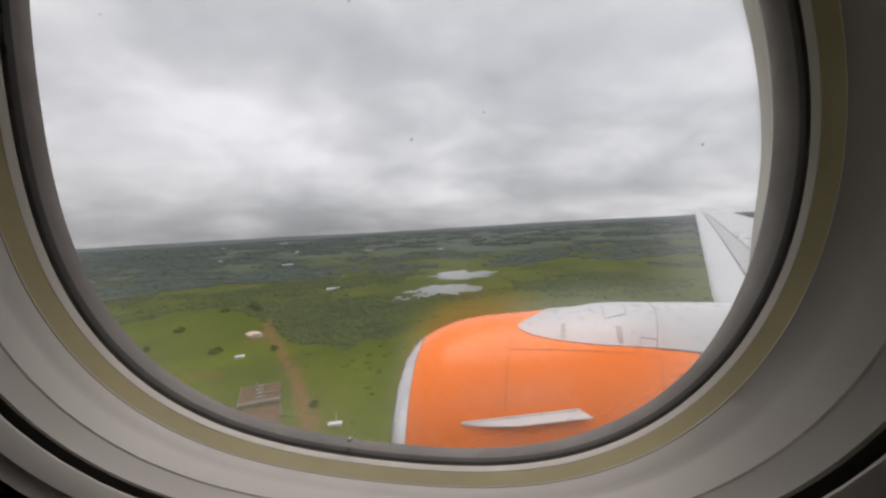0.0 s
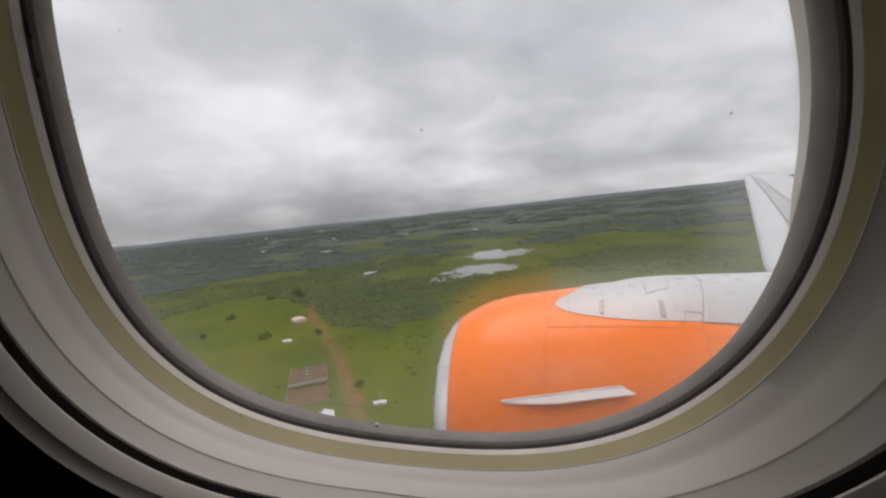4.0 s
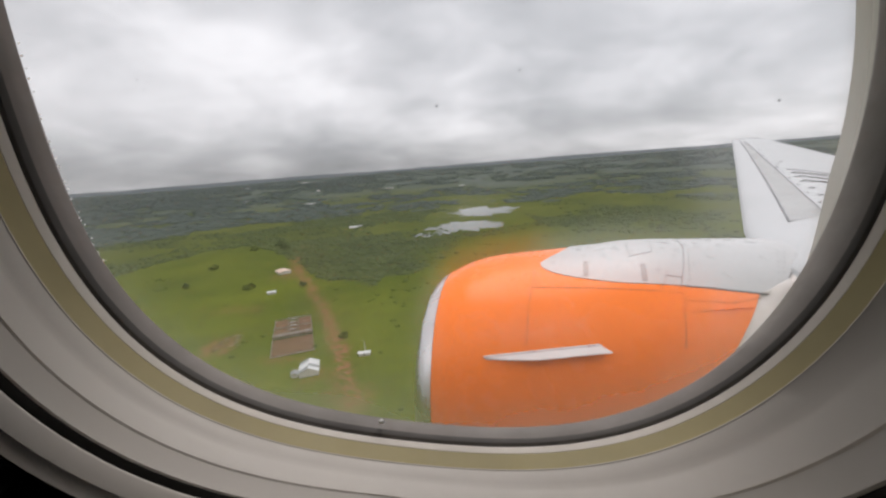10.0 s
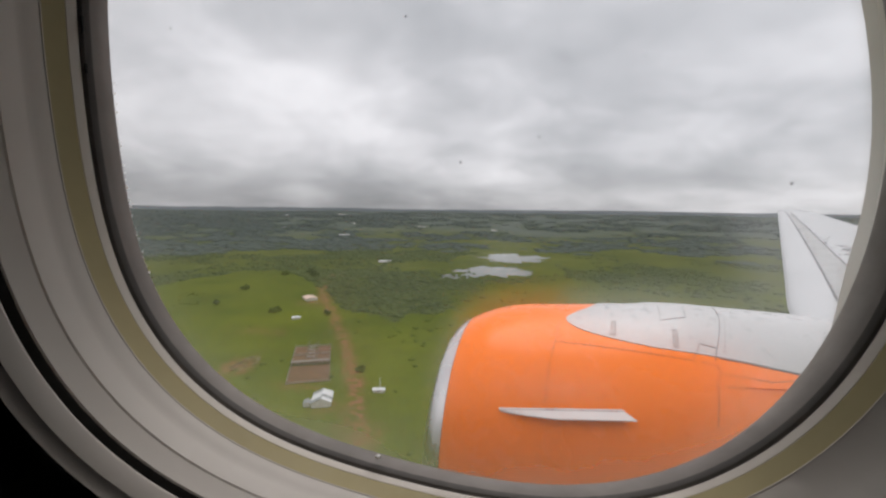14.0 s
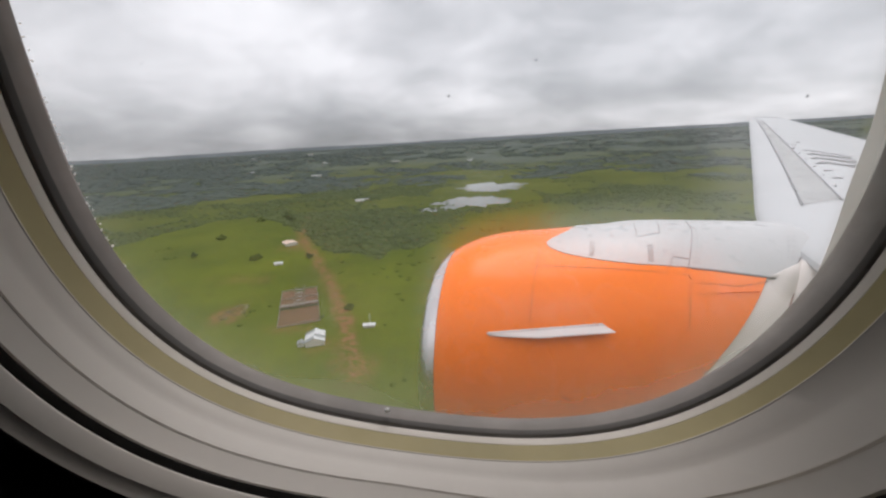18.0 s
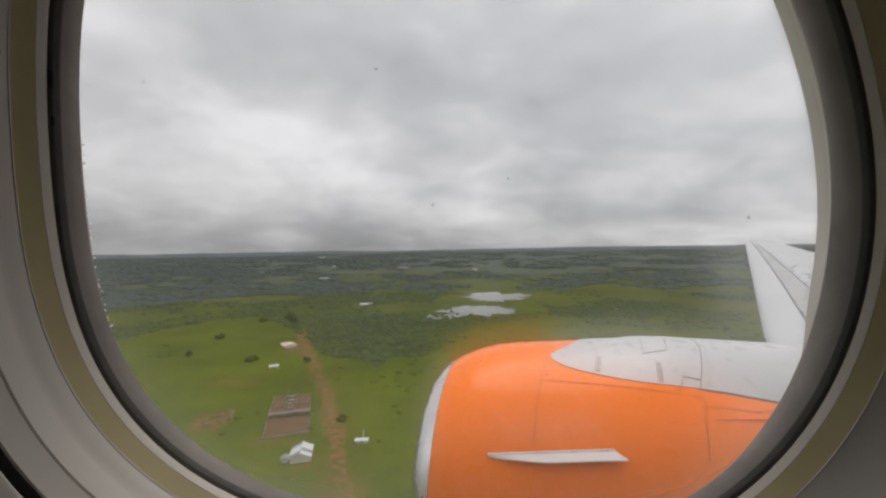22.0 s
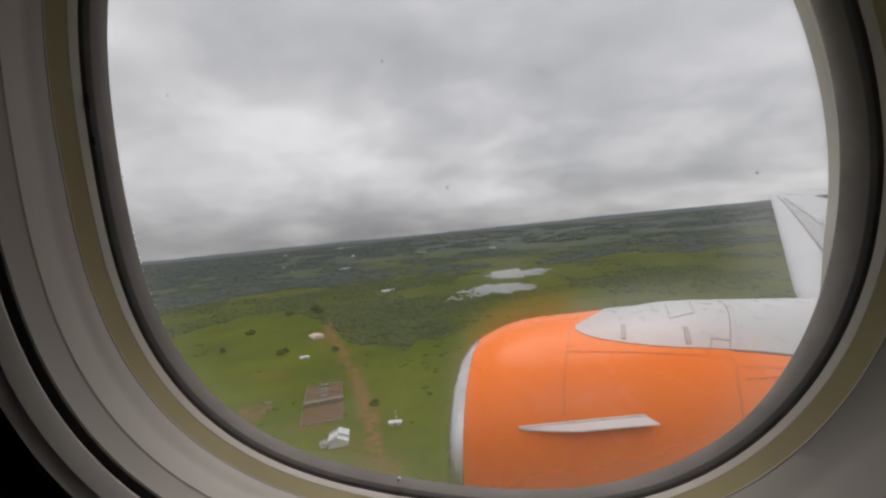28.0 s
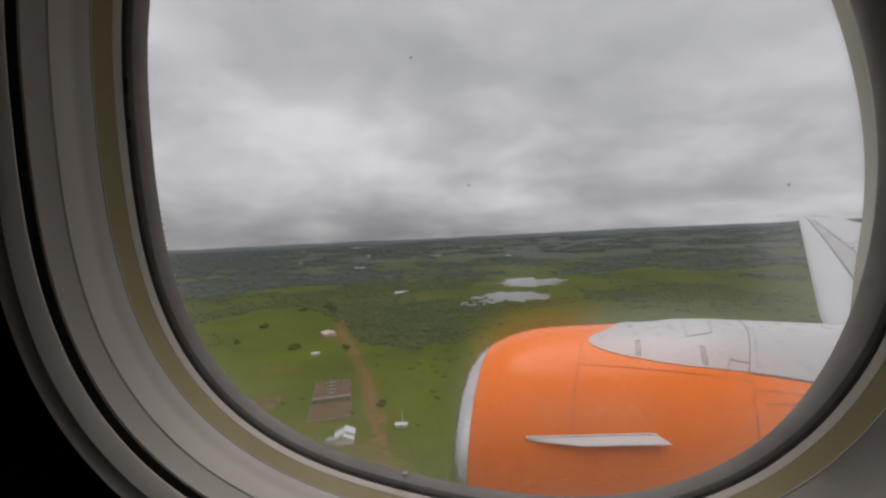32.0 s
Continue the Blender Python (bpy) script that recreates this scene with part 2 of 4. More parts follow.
def ring(edge, s, q, dx=0.0, n=NW):
    """Points of the window's outline grown by s, brought q towards the cabin."""
    out = []
    for k in range(n):
        th = 2 * pi * k / n
        if q > 0.0005:
            # aft side splayed wider and deeper than the forward, to fit the camera's view
            c = max(0.0, cos(th + radians(15))) ** 1.5
            g = min(1.0, max(0.0, (q - 0.008) / 0.020))
            g = g * g * (3 - 2 * g)
            s_here, q_here = s * (1 + c * 1.5 * g), q * (1 + c * (0.60 * g + 0.05))
            # mouldings spread towards the lower forward corner to fit the camera's view
            corner = max(0.0, cos(th - radians(222))) ** 2.5
            s_here += corner * (0.0010 * smooth(0.010, 0.036, q) + 0.0018 * smooth(0.039, 0.046, q))
            q_here += corner * (0.0042 * smooth(0.006, 0.036, q) + 0.0025 * smooth(0.037, 0.046, q))
        else:
            s_here, q_here = s, q
            if q < -0.023:
                # outer frame pushed out along the lower aft corner to fit the camera's view
                low = math.degrees(atan2(sin(th), cos(th)))
                s_here += 0.016 * smooth(-16, -40, low) * smooth(-135, -105, low)
        r = rounded(edge, th) + s_here
        x, z = r * cos(th) + dx, r * sin(th)
        out.append((x, WIN_Y + LEAN * z - q_here, z))
    return out


def loft(name, profile, mat, parent, label="", edge=EDGE_B):
    rows = []
    for p in profile:
        ed = p[3] if len(p) > 3 else edge
        rows.append(ring(ed, p[0], p[1], p[2] if len(p) > 2 else 0.0))
    v, f = grid(rows, closed_u=True)
    return mesh_object(name, v, f, mat, parent, label)


def arc_profile(a, b, bulge, n=5):
    """From a to b with a round bulge to the cabin side and inwards."""
    out = []
    for k in range(n + 1):
        t = k / n
        w = bulge * sin(pi * t)
        dx, dq = b[0] - a[0], b[1] - a[1]
        ln = hypot(dx, dq) or 1
        out.append((a[0] + dx * t - w * dq / ln, a[1] + dq * t + w * dx / ln))
    return out


window = thing("window_1", "oval aircraft cabin window with stepped grey moulding and dark rubber gasket", "window", kind="structure")
gasket_rows = [(0.0155, -0.0225, 0, EDGE_A), (0.0132, -0.0205, 0, EDGE_A), (0.0120, -0.0185, 0, EDGE_A), (-0.0012, -0.0125), (-0.0018, -0.0085), (-0.0016, -0.0058), (-0.0012, -0.0036)]
gasket = loft("gasket", gasket_rows, M_GASKET, window, "dark grey rubber gasket")
loft("gasket_edge", [(-0.0012, -0.0036), (-0.0007, -0.0025), (0.0, -0.0015), (0.002, -0.0010), (0.004, -0.006)], M_GASKETSHADE, window, "outer edge of the gasket, coloured dark for the shadow gap")
loft("spacer", [(0.0145, -0.0215, 0, EDGE_A), (0.0165, -0.0270, -0.0040), (0.0205, -0.0360, -0.0065), (0.0260, -0.0450, -0.0090)], M_PANEFRAME, window, "pale splayed rim outside the gasket")
loft("outer_pane_frame", [(0.0260, -0.0450, -0.0090), (0.0300, -0.0456, -0.0090), (0.0620, -0.0285, -0.0050)], M_PANEFRAME, window, "pale frame round the outer pane")
loft("inner_lip", [(0.004, -0.008), (0.0020, -0.0012), (0.0009, 0.0003), (0.0010, 0.0010), (0.0018, 0.0037), (0.0022, 0.0038)], M_LIPRING, window, "thin beige lip")
loft("seal_band", [(0.0021, 0.0036), (0.0019, 0.0040), (0.0046, 0.0112), (0.0049, 0.0113)], M_OLIVE, window, "olive yellow seal band")
# a thin raised edge, a flat face with one shallow fold, and a second thin edge
loft("inner_moulding", [(0.0049, 0.0109), (0.0043, 0.0112), (0.0043, 0.0115), (0.0046, 0.0118), (0.0053, 0.0168), (0.0058, 0.0183), (0.0058, 0.0196), (0.0067, 0.0262), (0.0073, 0.0266)], M_REVEAL, window, "warm grey moulding with a soft fold")
loft("first_groove", [(0.0071, 0.0262), (0.0088, 0.0268), (0.0075, 0.0274)], M_GROOVE, window, "narrow black joint")
loft("middle_moulding", [(0.0078, 0.0274), (0.0068, 0.0271), (0.0064, 0.0273), (0.0066, 0.0278), (0.0085, 0.0348), (0.0090, 0.0351), (0.0094, 0.0353)], M_REVEAL, window)
loft("second_groove", [(0.0091, 0.0350), (0.0094, 0.0355), (0.0150, 0.0358), (0.0150, 0.0396)], M_GROOVE, window, "deep black joint")
loft("outer_moulding", [(0.0152, 0.0386), (0.0096, 0.0388), (0.0093, 0.0391), (0.0094, 0.0397), (0.0118, 0.0434)] + arc_profile((0.0118, 0.0434), (0.0152, 0.0462), -0.0004, 5) + [(0.0168, 0.0460), (0.0240, 0.0425)], M_REVEAL, window)


def to_box(p, x0, x1, z0, z1):
    """The point of a rectangle's rim in the direction of p."""
    t = min(((x1 if p[0] > 0 else x0) / p[0]) if abs(p[0]) > 1e-6 else 1e9, ((z1 if p[2] > 0 else z0) / p[2]) if abs(p[2]) > 1e-6 else 1e9)
    return p[0] * t, p[2] * t


HULL_R, HULL_Y, HULL_Z = 1.88, -1.665, -0.19


def hull_y(z):
    """Where the round fuselage skin stands at the height z."""
    return HULL_Y + sqrt(max(0.01, HULL_R ** 2 - (z - HULL_Z) ** 2))


def holed_wall(name, s, q_in, q_out, mat, label, span, curved):
    """A wall panel with the window's opening cut through it and real thickness."""
    rows = []
    for q, outer in ((q_in, 0.0), (q_in, 0.25), (q_in, 1.0), (q_out, 1.0), (q_out, 0.25), (q_out, 0.0)):
        row = []
        for x, y, z in ring(EDGE_B, s, q):
            bx, bz = to_box((x, y, z), *span)
            px, pz = x + (bx - x) * outer, z + (bz - z) * outer
            if curved:
                row.append((px, hull_y(pz) - (q - q_out), pz))
            elif outer == 1.0:
                row.append((px, min(WIN_Y + LEAN * pz - q, hull_y(pz) - 0.07 - q), pz))
            else:
                row.append((px, y + (min(WIN_Y + LEAN * bz - q, hull_y(bz) - 0.07 - q) - y) * outer, pz))
        rows.append(row)
    v, f = grid(rows, closed_u=True, closed_v=True)
    ob = mesh_object(name, v, f, mat, smooth=False)
    return tagged(ob, label, "wall", kind="structure")


holed_wall("wall_window", 0.0225, 0.0435, 0.020, M_WALL, "cabin side wall lining around the window, coloured dark as unlit", (-1.25, 1.25, -1.05, 1.0), False)
holed_wall("wall_outer_skin", 0.050, -0.030, -0.036, M_WHITE, "white painted fuselage skin outside the window", (-0.7, 0.7, -0.6, 0.6), True)

# the rest of the round fuselage, closed at both ends
PA, PB = math.asin((-0.6 - HULL_Z) / HULL_R), math.asin((0.6 - HULL_Z) / HULL_R)
ANG = [PA + (PB - PA) * k / 24 for k in range(25)] + [PB + (2 * pi + PA - PB) * k / 60 for k in range(1, 60)]
XS = [-4.0, -2.5, -0.7, 0.7, 2.0, 3.5, 5.0, 7.0]
hull = [[(x, HULL_Y + HULL_R * cos(a), HULL_Z + HULL_R * sin(a)) for a in ANG] for x in XS]
v, f = grid(hull, closed_u=True)
f = [q for k, q in enumerate(f) if not (k // len(ANG) == 2 and k % len(ANG) < 24)]
n = len(ANG)
f += [tuple(range(n)), tuple(range((len(XS) - 1) * n, len(XS) * n))]
tagged(mesh_object("wall_fuselage", v, f, M_WHITE), "plain white rounded fuselage skin", "wall", kind="structure")


def slab(name, size, at, mat, label, category="wall"):
    bm = bmesh.new()
    box_bm(bm, size)
    ob = part(name, bm, mat)
    ob.location = at
    return tagged(ob, label, category, kind="structure")


def partition(name, x, label):
    """An unseen cross wall added to close the cabin, cut to the round of the hull."""
    prof = [(-2.03, -1.05)] + [(hull_y(z) - 0.03, z) for z in [-1.05 + 2.08 * k / 16 for k in range(17)]] + [(-2.03, 1.03)]
    bm = bmesh.new()
    a = [bm.verts.new((x - 0.025, y, z)) for y, z in prof]
    b = [bm.verts.new((x + 0.025, y, z)) for y, z in prof]
    bm.faces.new(a)
    bm.faces.new(b)
    for k in range(len(a)):
        bm.faces.new((a[k], a[(k + 1) % len(a)], b[(k + 1) % len(a)], b[k]))
    return tagged(part(name, bm, M_CABIN), label, "wall", kind="structure")


# unseen slabs and cross walls added to close the cabin
slab("floor", (2.62, 2.12, 0.05), (0, -0.97, -1.08), M_CABIN, "added dark floor closing the cabin, unseen", "floor")
slab("ceiling", (2.62, 1.80, 0.05), (0, -1.16, 1.025), M_CABIN, "added dark ceiling closing the cabin, unseen", "ceiling")
slab("wall_aisle", (2.62, 0.05, 2.13), (0, -2.055, -0.03), M_CABIN, "added dark wall closing the cabin's far side, unseen")
partition("wall_forward", -1.28, "added dark cross wall closing the cabin forward, unseen")
partition("wall_aft", 1.28, "added dark cross wall closing the cabin aft, unseen")

# ------------------------------------------------------------------ engine
EY, EZ = 3.2, -1.75
PROFILE = ((-0.21, 0.74), (-0.205, 0.775), (-0.185, 0.808), (-0.15, 0.838), (-0.095, 0.868), (-0.02, 0.900), (0.10, 0.936), (0.30, 0.967), (0.55, 0.985), (0.85, 0.991), (1.15, 0.987), (1.45, 0.975), (1.75, 0.935), (2.02, 0.88))


def rad_at(x):
    """Cowl radius at the station x."""
    p = PROFILE
    if x <= p[0][0]:
        return p[0][1]
    for (x0, r0), (x1, r1) in zip(p, p[1:]):
        if x <= x1:
            return r0 + (r1 - r0) * (x - x0) / (x1 - x0)
    return p[-1][1] + (x - p[-1][0]) * (p[-1][1] - p[-2][1]) / (p[-1][0] - p[-2][0])


def cowl(x, deg, lift=0.0):
    """A point on the cowl: deg is 0 towards the fuselage, 90 on top."""
    a = radians(deg)
    # crown flattened and inlet face turned towards the fuselage to fit the camera's view
    r = rad_at(x) + lift - 0.028 * max(0.0, sin(a)) ** 6 * min(1.0, max(0.0, (1.55 - x) / 0.8))
    lean = min(1.0, max(0.0, (0.60 - x) / 0.70))
    return (x + (0.097 - 0.185 * cos(a)) * lean * lean * (3 - 2 * lean), EY - r * cos(a), EZ + r * sin(a))


def cowl_section(name, x0, x1, mat, parent, label="", n=14, m=96, inner=None):
    rows = []
    for k in range(n + 1):
        x = x0 + (x1 - x0) * k / n
        rows.append([cowl(x, 360 * j / m) for j in range(m)])
    if inner:
        for x, r in inner:
            rows.append([(x, EY - r * cos(2 * pi * j / m), EZ + r * sin(2 * pi * j / m)) for j in range(m)])
    v, f = grid(rows, closed_u=True)
    return mesh_object(name, v, f, mat, parent, label)


def along(table, x):
    """Straight-line reading of a short table of (x, value)."""
    if x <= table[0][0]:
        return table[0][1]
    for (x0, v0), (x1, v1) in zip(table, table[1:]):
        if x <= x1:
            return v0 + (v1 - v0) * (x - x0) / (x1 - x0)
    return table[-1][1]


FAIR_LOW = ((0.690, 74.6), (0.697, 72.4), (0.715, 70.6), (0.745, 68.5), (0.784, 66.6), (0.835, 64.8), (0.897, 63.2), (1.00, 61.1), (1.10, 59.4), (1.225, 57.8), (1.45, 56.1), (1.59, 55.5), (2.14, 53.0), (2.62, 51.0))
FAIR_HIGH = ((0.690, 75.0), (0.697, 76.6), (0.715, 78.2), (0.758, 80.8), (0.82, 83.8), (0.90, 88.0), (1.00, 96.0), (1.15, 116.0), (1.4, 127.0), (2.7, 130.0))


def fair_edge(x):
    """Angle of the fairing's lower edge on the fuselage side at the station x."""
    return along(FAIR_LOW, x)


def lift_at(x, d):
    """How far the fairing stands off the cowl at the station x and the angle d."""
    lo = fair_edge(x)
    if d < lo or x < 0.69:
        return 0.0
    u = min(1.0, (d - lo) / max(4.0, 92.0 - lo))
    return 0.005 + 0.014 * min(1.0, max(0.0, x - 0.75) / 0.8) * sin(pi * u * 0.75) ** 1.2 + (max(0.0, x - 1.30) * 0.10 + max(0.0, x - 1.80) * 0.035) * min(1.0, u / 0.7)


def cowl_strip(name, pts, width, mat, parent, label="", lift=0.003, height=0.004):
    """A thin raised strip that follows a line of (x, deg) on the cowl."""
    bm = bmesh.new()
    dense = []
    for (xa, da), (xb, db) in zip(pts, pts[1:]):
        n = max(2, int(abs(db - da) / 3) + int(abs(xb - xa) / 0.08))
        dense += [(xa + (xb - xa) * k / n, da + (db - da) * k / n) for k in range(n)]
    dense.append(pts[-1])
    prev = None
    for k, (x, d) in enumerate(dense):
        x2, d2 = dense[min(k + 1, len(dense) - 1)]
        x1, d1 = dense[max(k - 1, 0)]
        tx, td = x2 - x1, radians(d2 - d1) * rad_at(x)
        ln = hypot(tx, td) or 1
        nx, nd = -td / ln * width / 2, tx / ln * width / 2
        cur = []
        lf0 = lift_at(x, d) + 0.003 if lift is None else lift
        for sgn, lf in ((1, lf0 - 0.008), (1, lf0), (-1, lf0), (-1, lf0 - 0.008)):
            cur.append(bm.verts.new(cowl(x + sgn * nx, d + sgn * math.degrees(nd / rad_at(x)), lf)))
        if prev:
            for j in range(4):
                bm.faces.new((prev[j], prev[(j + 1) % 4], cur[(j + 1) % 4], cur[j]))
        prev = cur
    return part(name, bm, mat, parent, label)


engine = thing("jet_engine", "orange jet engine nacelle with polished metal inlet lip under the wing", "jet engine", at=(0, 0, 0))
cowl_section("inlet_lip", -0.21, -0.10, M_LIP, engine, "polished bare metal inlet lip", n=10, inner=None)
lip_inner = [(-0.21 + 0.03 * (1 - cos(a)), 0.74 - 0.025 * sin(a)) for a in (0, 0.5, 1.0, 1.57)]
rows = [[(cowl(x, 360 * j / 96)[0], EY - r * cos(2 * pi * j / 96), EZ + (r - 0.028 * max(0.0, sin(2 * pi * j / 96)) ** 6) * sin(2 * pi * j / 96)) for j in range(96)] for x, r in lip_inner + [(-0.05, 0.71), (0.15, 0.72), (0.55, 0.72)]]
v, f = grid(rows, closed_u=True)
mesh_object("inlet_duct", v, f, M_DARKMETAL, engine, "dark inlet duct lining")
disc = bmesh.new()
bmesh.ops.create_cone(disc, cap_ends=True, segments=48, radius1=0.75, radius2=0.75, depth=0.04, matrix=Matrix.Translation((0.56, EY, EZ)) @ Matrix.Rotation(pi / 2, 4, "Y"))
part("fan_face", disc, M_DARKMETAL, engine, "dark fan face")
cowl_section("front_cowl", -0.097, 0.547, M_ORANGE, engine, "orange inlet cowl", n=14)
cowl_section("fan_cowl", 0.547, 1.504, M_ORANGE, engine, "orange fan cowl door", n=18)
def nozzle_end(deg):
    """Station of the slanted rear edge of the cowl."""
    return min(2.30, max(1.40, 1.25 + 1.115 * sin(radians(deg))))


def rear_shell(name, mat, label, x0, x1, shrink, n=10, m=96):
    rows = []
    for k in range(n + 1):
        t = k / n
        row = []
        for j in range(m):
            d = 360 * j / m
            xa, xb = x0(d), x1(d)
            row.append(cowl(xa + (xb - xa) * t, d, -shrink))
        rows.append(row)
    for back, drop in ((0.0, 0.012), (-0.12, 0.014)):
        rows.append([cowl(x1(360 * j / m) + back, 360 * j / m, -shrink - drop) for j in range(m)])
    v, f = grid(rows, closed_u=True)
    return mesh_object(name, v, f, mat, engine, label)


rear_shell("reverser_cowl", M_ORANGE, "orange thrust reverser cowl", lambda d: 1.504, nozzle_end, 0.0)
rear_shell("nozzle", M_NOZZLE, "pale metal exhaust nozzle", lambda d: nozzle_end(d) - 0.15, lambda d: 2.75, 0.016)
cowl_strip("nozzle_joint", [(2.34, 50), (2.28, 44), (2.12, 30), (1.98, 18)], 0.008, M_SEAM, engine, "dark nozzle joint", lift=-0.012)
rows = [[(x, EY - r * cos(2 * pi * j / 64), EZ + r * sin(2 * pi * j / 64)) for j in range(64)] for x, r in ((1.85, 0.80), (2.1, 0.80), (2.5, 0.68), (2.9, 0.52), (3.0, 0.40))]
v, f = grid(rows, closed_u=True)
mesh_object("core_cowl", v, f, M_WHITE, engine, "pale core cowl behind the fan nozzle")
SEAMS = ([(0.648, 74.0), (0.610, 67.5), (0.566, 59.7), (0.51, 49.4), (0.475, 39.4), (0.46, 35.0)], [(0.567, 60), (1.013, 56.4), (1.561, 51.9)], [(1.561, 51.9), (1.563, 49.6), (1.561, 48.6), (1.545, 47.2), (1.523, 45.2), (1.494, 39.6), (1.44, 29.5)], [(1.58, 48.4), (1.885, 47.3), (2.05, 49.4), (2.13, 50.6)], [(1.563, 43.3), (1.718, 43.8)])
for line in SEAMS:
    cowl_strip("seam", line, 0.0030 if line[0][1] > 70 else 0.0042, M_SEAM, engine, "dark panel joint", lift=0.0010)

# strake on the cowl's side
bm = bmesh.new()
N = 18
ra = []
for k in range(N + 1):
    t = k / N
    x = 0.215 + (0.905 - 0.215) * t
    d = 32.0 + 1.0 * t
    h = 0.064 * min(1.0, t / 0.42) ** 0.75
    cur = []
    for dd, hh in ((0.9, 0.0), (0.75, 0.012), (0.35, 0.013), (-0.30, h), (-0.62, h), (-0.4, 0.002)):
        xx = x + (0.06 * (hh / 0.064) * t ** 8)
        cur.append(bm.verts.new(cowl(xx, d + dd - hh * 40, hh * 0.80 - (0.004 if hh <= 0.002 else 0))))
    ra.append(cur)
for a, b in zip(ra, ra[1:]):
    for j in range(6):
        bm.faces.new((a[j], a[(j + 1) % 6], b[(j + 1) % 6], b[j]))
bm.faces.new(ra[0])
bm.faces.new(ra[-1][::-1])
strake = part("strake", bm, M_WHITE, engine, "pale grey aerodynamic strake")

# white fairing over the top of the cowl, running back to the wing
fair = []
NF = 52
for k in range(NF + 1):
    x = 0.690 + (2.62 - 0.690) * (k / NF) ** 1.8
    lo2, hi2 = fair_edge(x), along(FAIR_HIGH, x)
    row = []
    for j in range(25):
        d = lo2 + (hi2 - lo2) * (0.004 if j == 1 else 0.996 if j == 23 else j / 24)
        row.append(cowl(x, d, max(0.005, lift_at(x, d)) if 0 < j < 24 else -0.004))
    fair.append(row)
v, f = grid(fair)
fairing = mesh_object("pylon_fairing", v, f, M_WHITE, engine, "white painted pylon fairing")

# the nozzle's upper end laps over the fairing's tail, with a rounded strut shroud behind it
SHROUD_TOP = ((2.14, 53.0), (2.30, 57.4), (2.43, 61.0), (2.50, 65.5), (2.60, 70.5), (2.70, 74.0), (2.90, 78.0))
SHROUD_FRONT = ((2.28, 44.0), (2.33, 50.0), (2.38, 56.0), (2.43, 61.0))
for name, mat, label, x0, x1 in (("nozzle_cap", M_NOZZLE, "pale metal end of the exhaust nozzle", 2.14, 2.46), ("strut_shroud", M_NOZZLE, "rounded pale shroud behind the nozzle", 2.27, 2.90)):
    rows = []
    for k in range(25):
        x = x0 + (x1 - x0) * k / 24
        cap = name == "nozzle_cap"
        top = along(SHROUD_TOP, x) if cap or x > 2.43 else along(SHROUD_FRONT, x)
        base = top - 15 if cap else min(20.0, top - 2)
        row = []
        for j in range(21):
            u = j / 20
            d = base + (top - base) * u
            swell = 0.0 if cap else 0.075 * (1 - u ** 8) * smooth(0.0, 0.30, x - x0 - 0.13 * (1 - u))
            lf = -0.018 + (lift_at(x, top) + 0.028) * smooth(base, top, d) * smooth(0.0, 0.14, x - x0) + swell
            row.append(cowl(x, d, max(lf, lift_at(x, d) + 0.008 if d > fair_edge(x) else lf) if j < 20 else lift_at(x, d) - 0.01))
        rows.append(row)
    v, f = grid(rows)
    mesh_object(name, v, f, mat, engine, label)
cowl_strip("shroud_joint", [(2.40, 57.5), (2.43, 61.2), (2.50, 65.7), (2.60, 70.7), (2.72, 74.8)], 0.008, M_FAINT, engine, "dark joint round the shroud", lift=None)

# ------------------------------------------------------------------ wing
TIP_Y, ROOT_Y = 12.7, 0.05


def lead(y):
    """Leading edge of the wing at the span station y."""
    return 2.7 + (y - 3.6) * (0.685 if y > 3.6 else 0.30), -0.90 + (y - 3.6) * 0.1065


def chord(y):
    return 3.1 - (y - 3.6) * 0.232


def wing_pt(y, c, up=True):
    """A point on the wing's skin at the chord fraction c."""
    x, z = lead(y)
    ch = chord(y)
    t = 0.125 * ch * (2.2 * sqrt(max(c, 0)) - 2.2 * c) * 0.60
    camber = 0.02 * ch * sin(pi * min(1, c)) - 0.010 * ch * c
    return (x + ch * c, y, z + camber + (t if up else -t * 0.75))


wing = thing("wing", "pale grey swept aircraft wing with slat joints and dark walkway marks", "aircraft wing")
CS = [0, 0.004, 0.012, 0.03, 0.06, 0.10, 0.15, 0.21, 0.28, 0.36, 0.45, 0.55, 0.66, 0.78, 0.9, 1.0]
rows = []
for k in range(41):
    y = ROOT_Y + (TIP_Y - ROOT_Y) * k / 40
    rows.append([wing_pt(y, c) for c in CS] + [wing_pt(y, c, False) for c in reversed(CS[1:-1])])
tip = rows[-1]
for sc, dy in ((0.75, 0.05), (0.35, 0.085)):
    cx, cz = sum(p[0] for p in tip) / len(tip), sum(p[2] for p in tip) / len(tip)
    rows.append([(cx + (p[0] - cx) * (0.93 if sc > 0.5 else 0.8), p[1] + dy, cz + (p[2] - cz) * sc) for p in tip])
v, f = grid(rows, closed_u=True)
f.append(tuple(range(len(v) - len(tip), len(v))))
mesh_object("wing_skin", v, f, M_WING, wing)


def wing_strip(name, a, b, w, mat, parent, label="", lift=0.006, n=24):
    """A strip along the wing from (y, chord) to (y, chord), from w[0] to w[1] metres wide along the chord."""
    rows = []
    for k in range(n + 1):
        t = k / n
        y, c = a[0] + (b[0] - a[0]) * t, a[1] + (b[1] - a[1]) * t
        wc = (w[0] + (w[1] - w[0]) * t) / chord(y) / 2
        p0, p1 = wing_pt(y, c - wc), wing_pt(y, c + wc)
        rows.append([(p0[0], y, p0[2] - 0.01), (p0[0], y, p0[2] + lift), (p1[0], y, p1[2] + lift), (p1[0], y, p1[2] - 0.01)])
    v, f = grid(rows)
    return mesh_object(name, v, f, mat, parent, label, smooth=False)


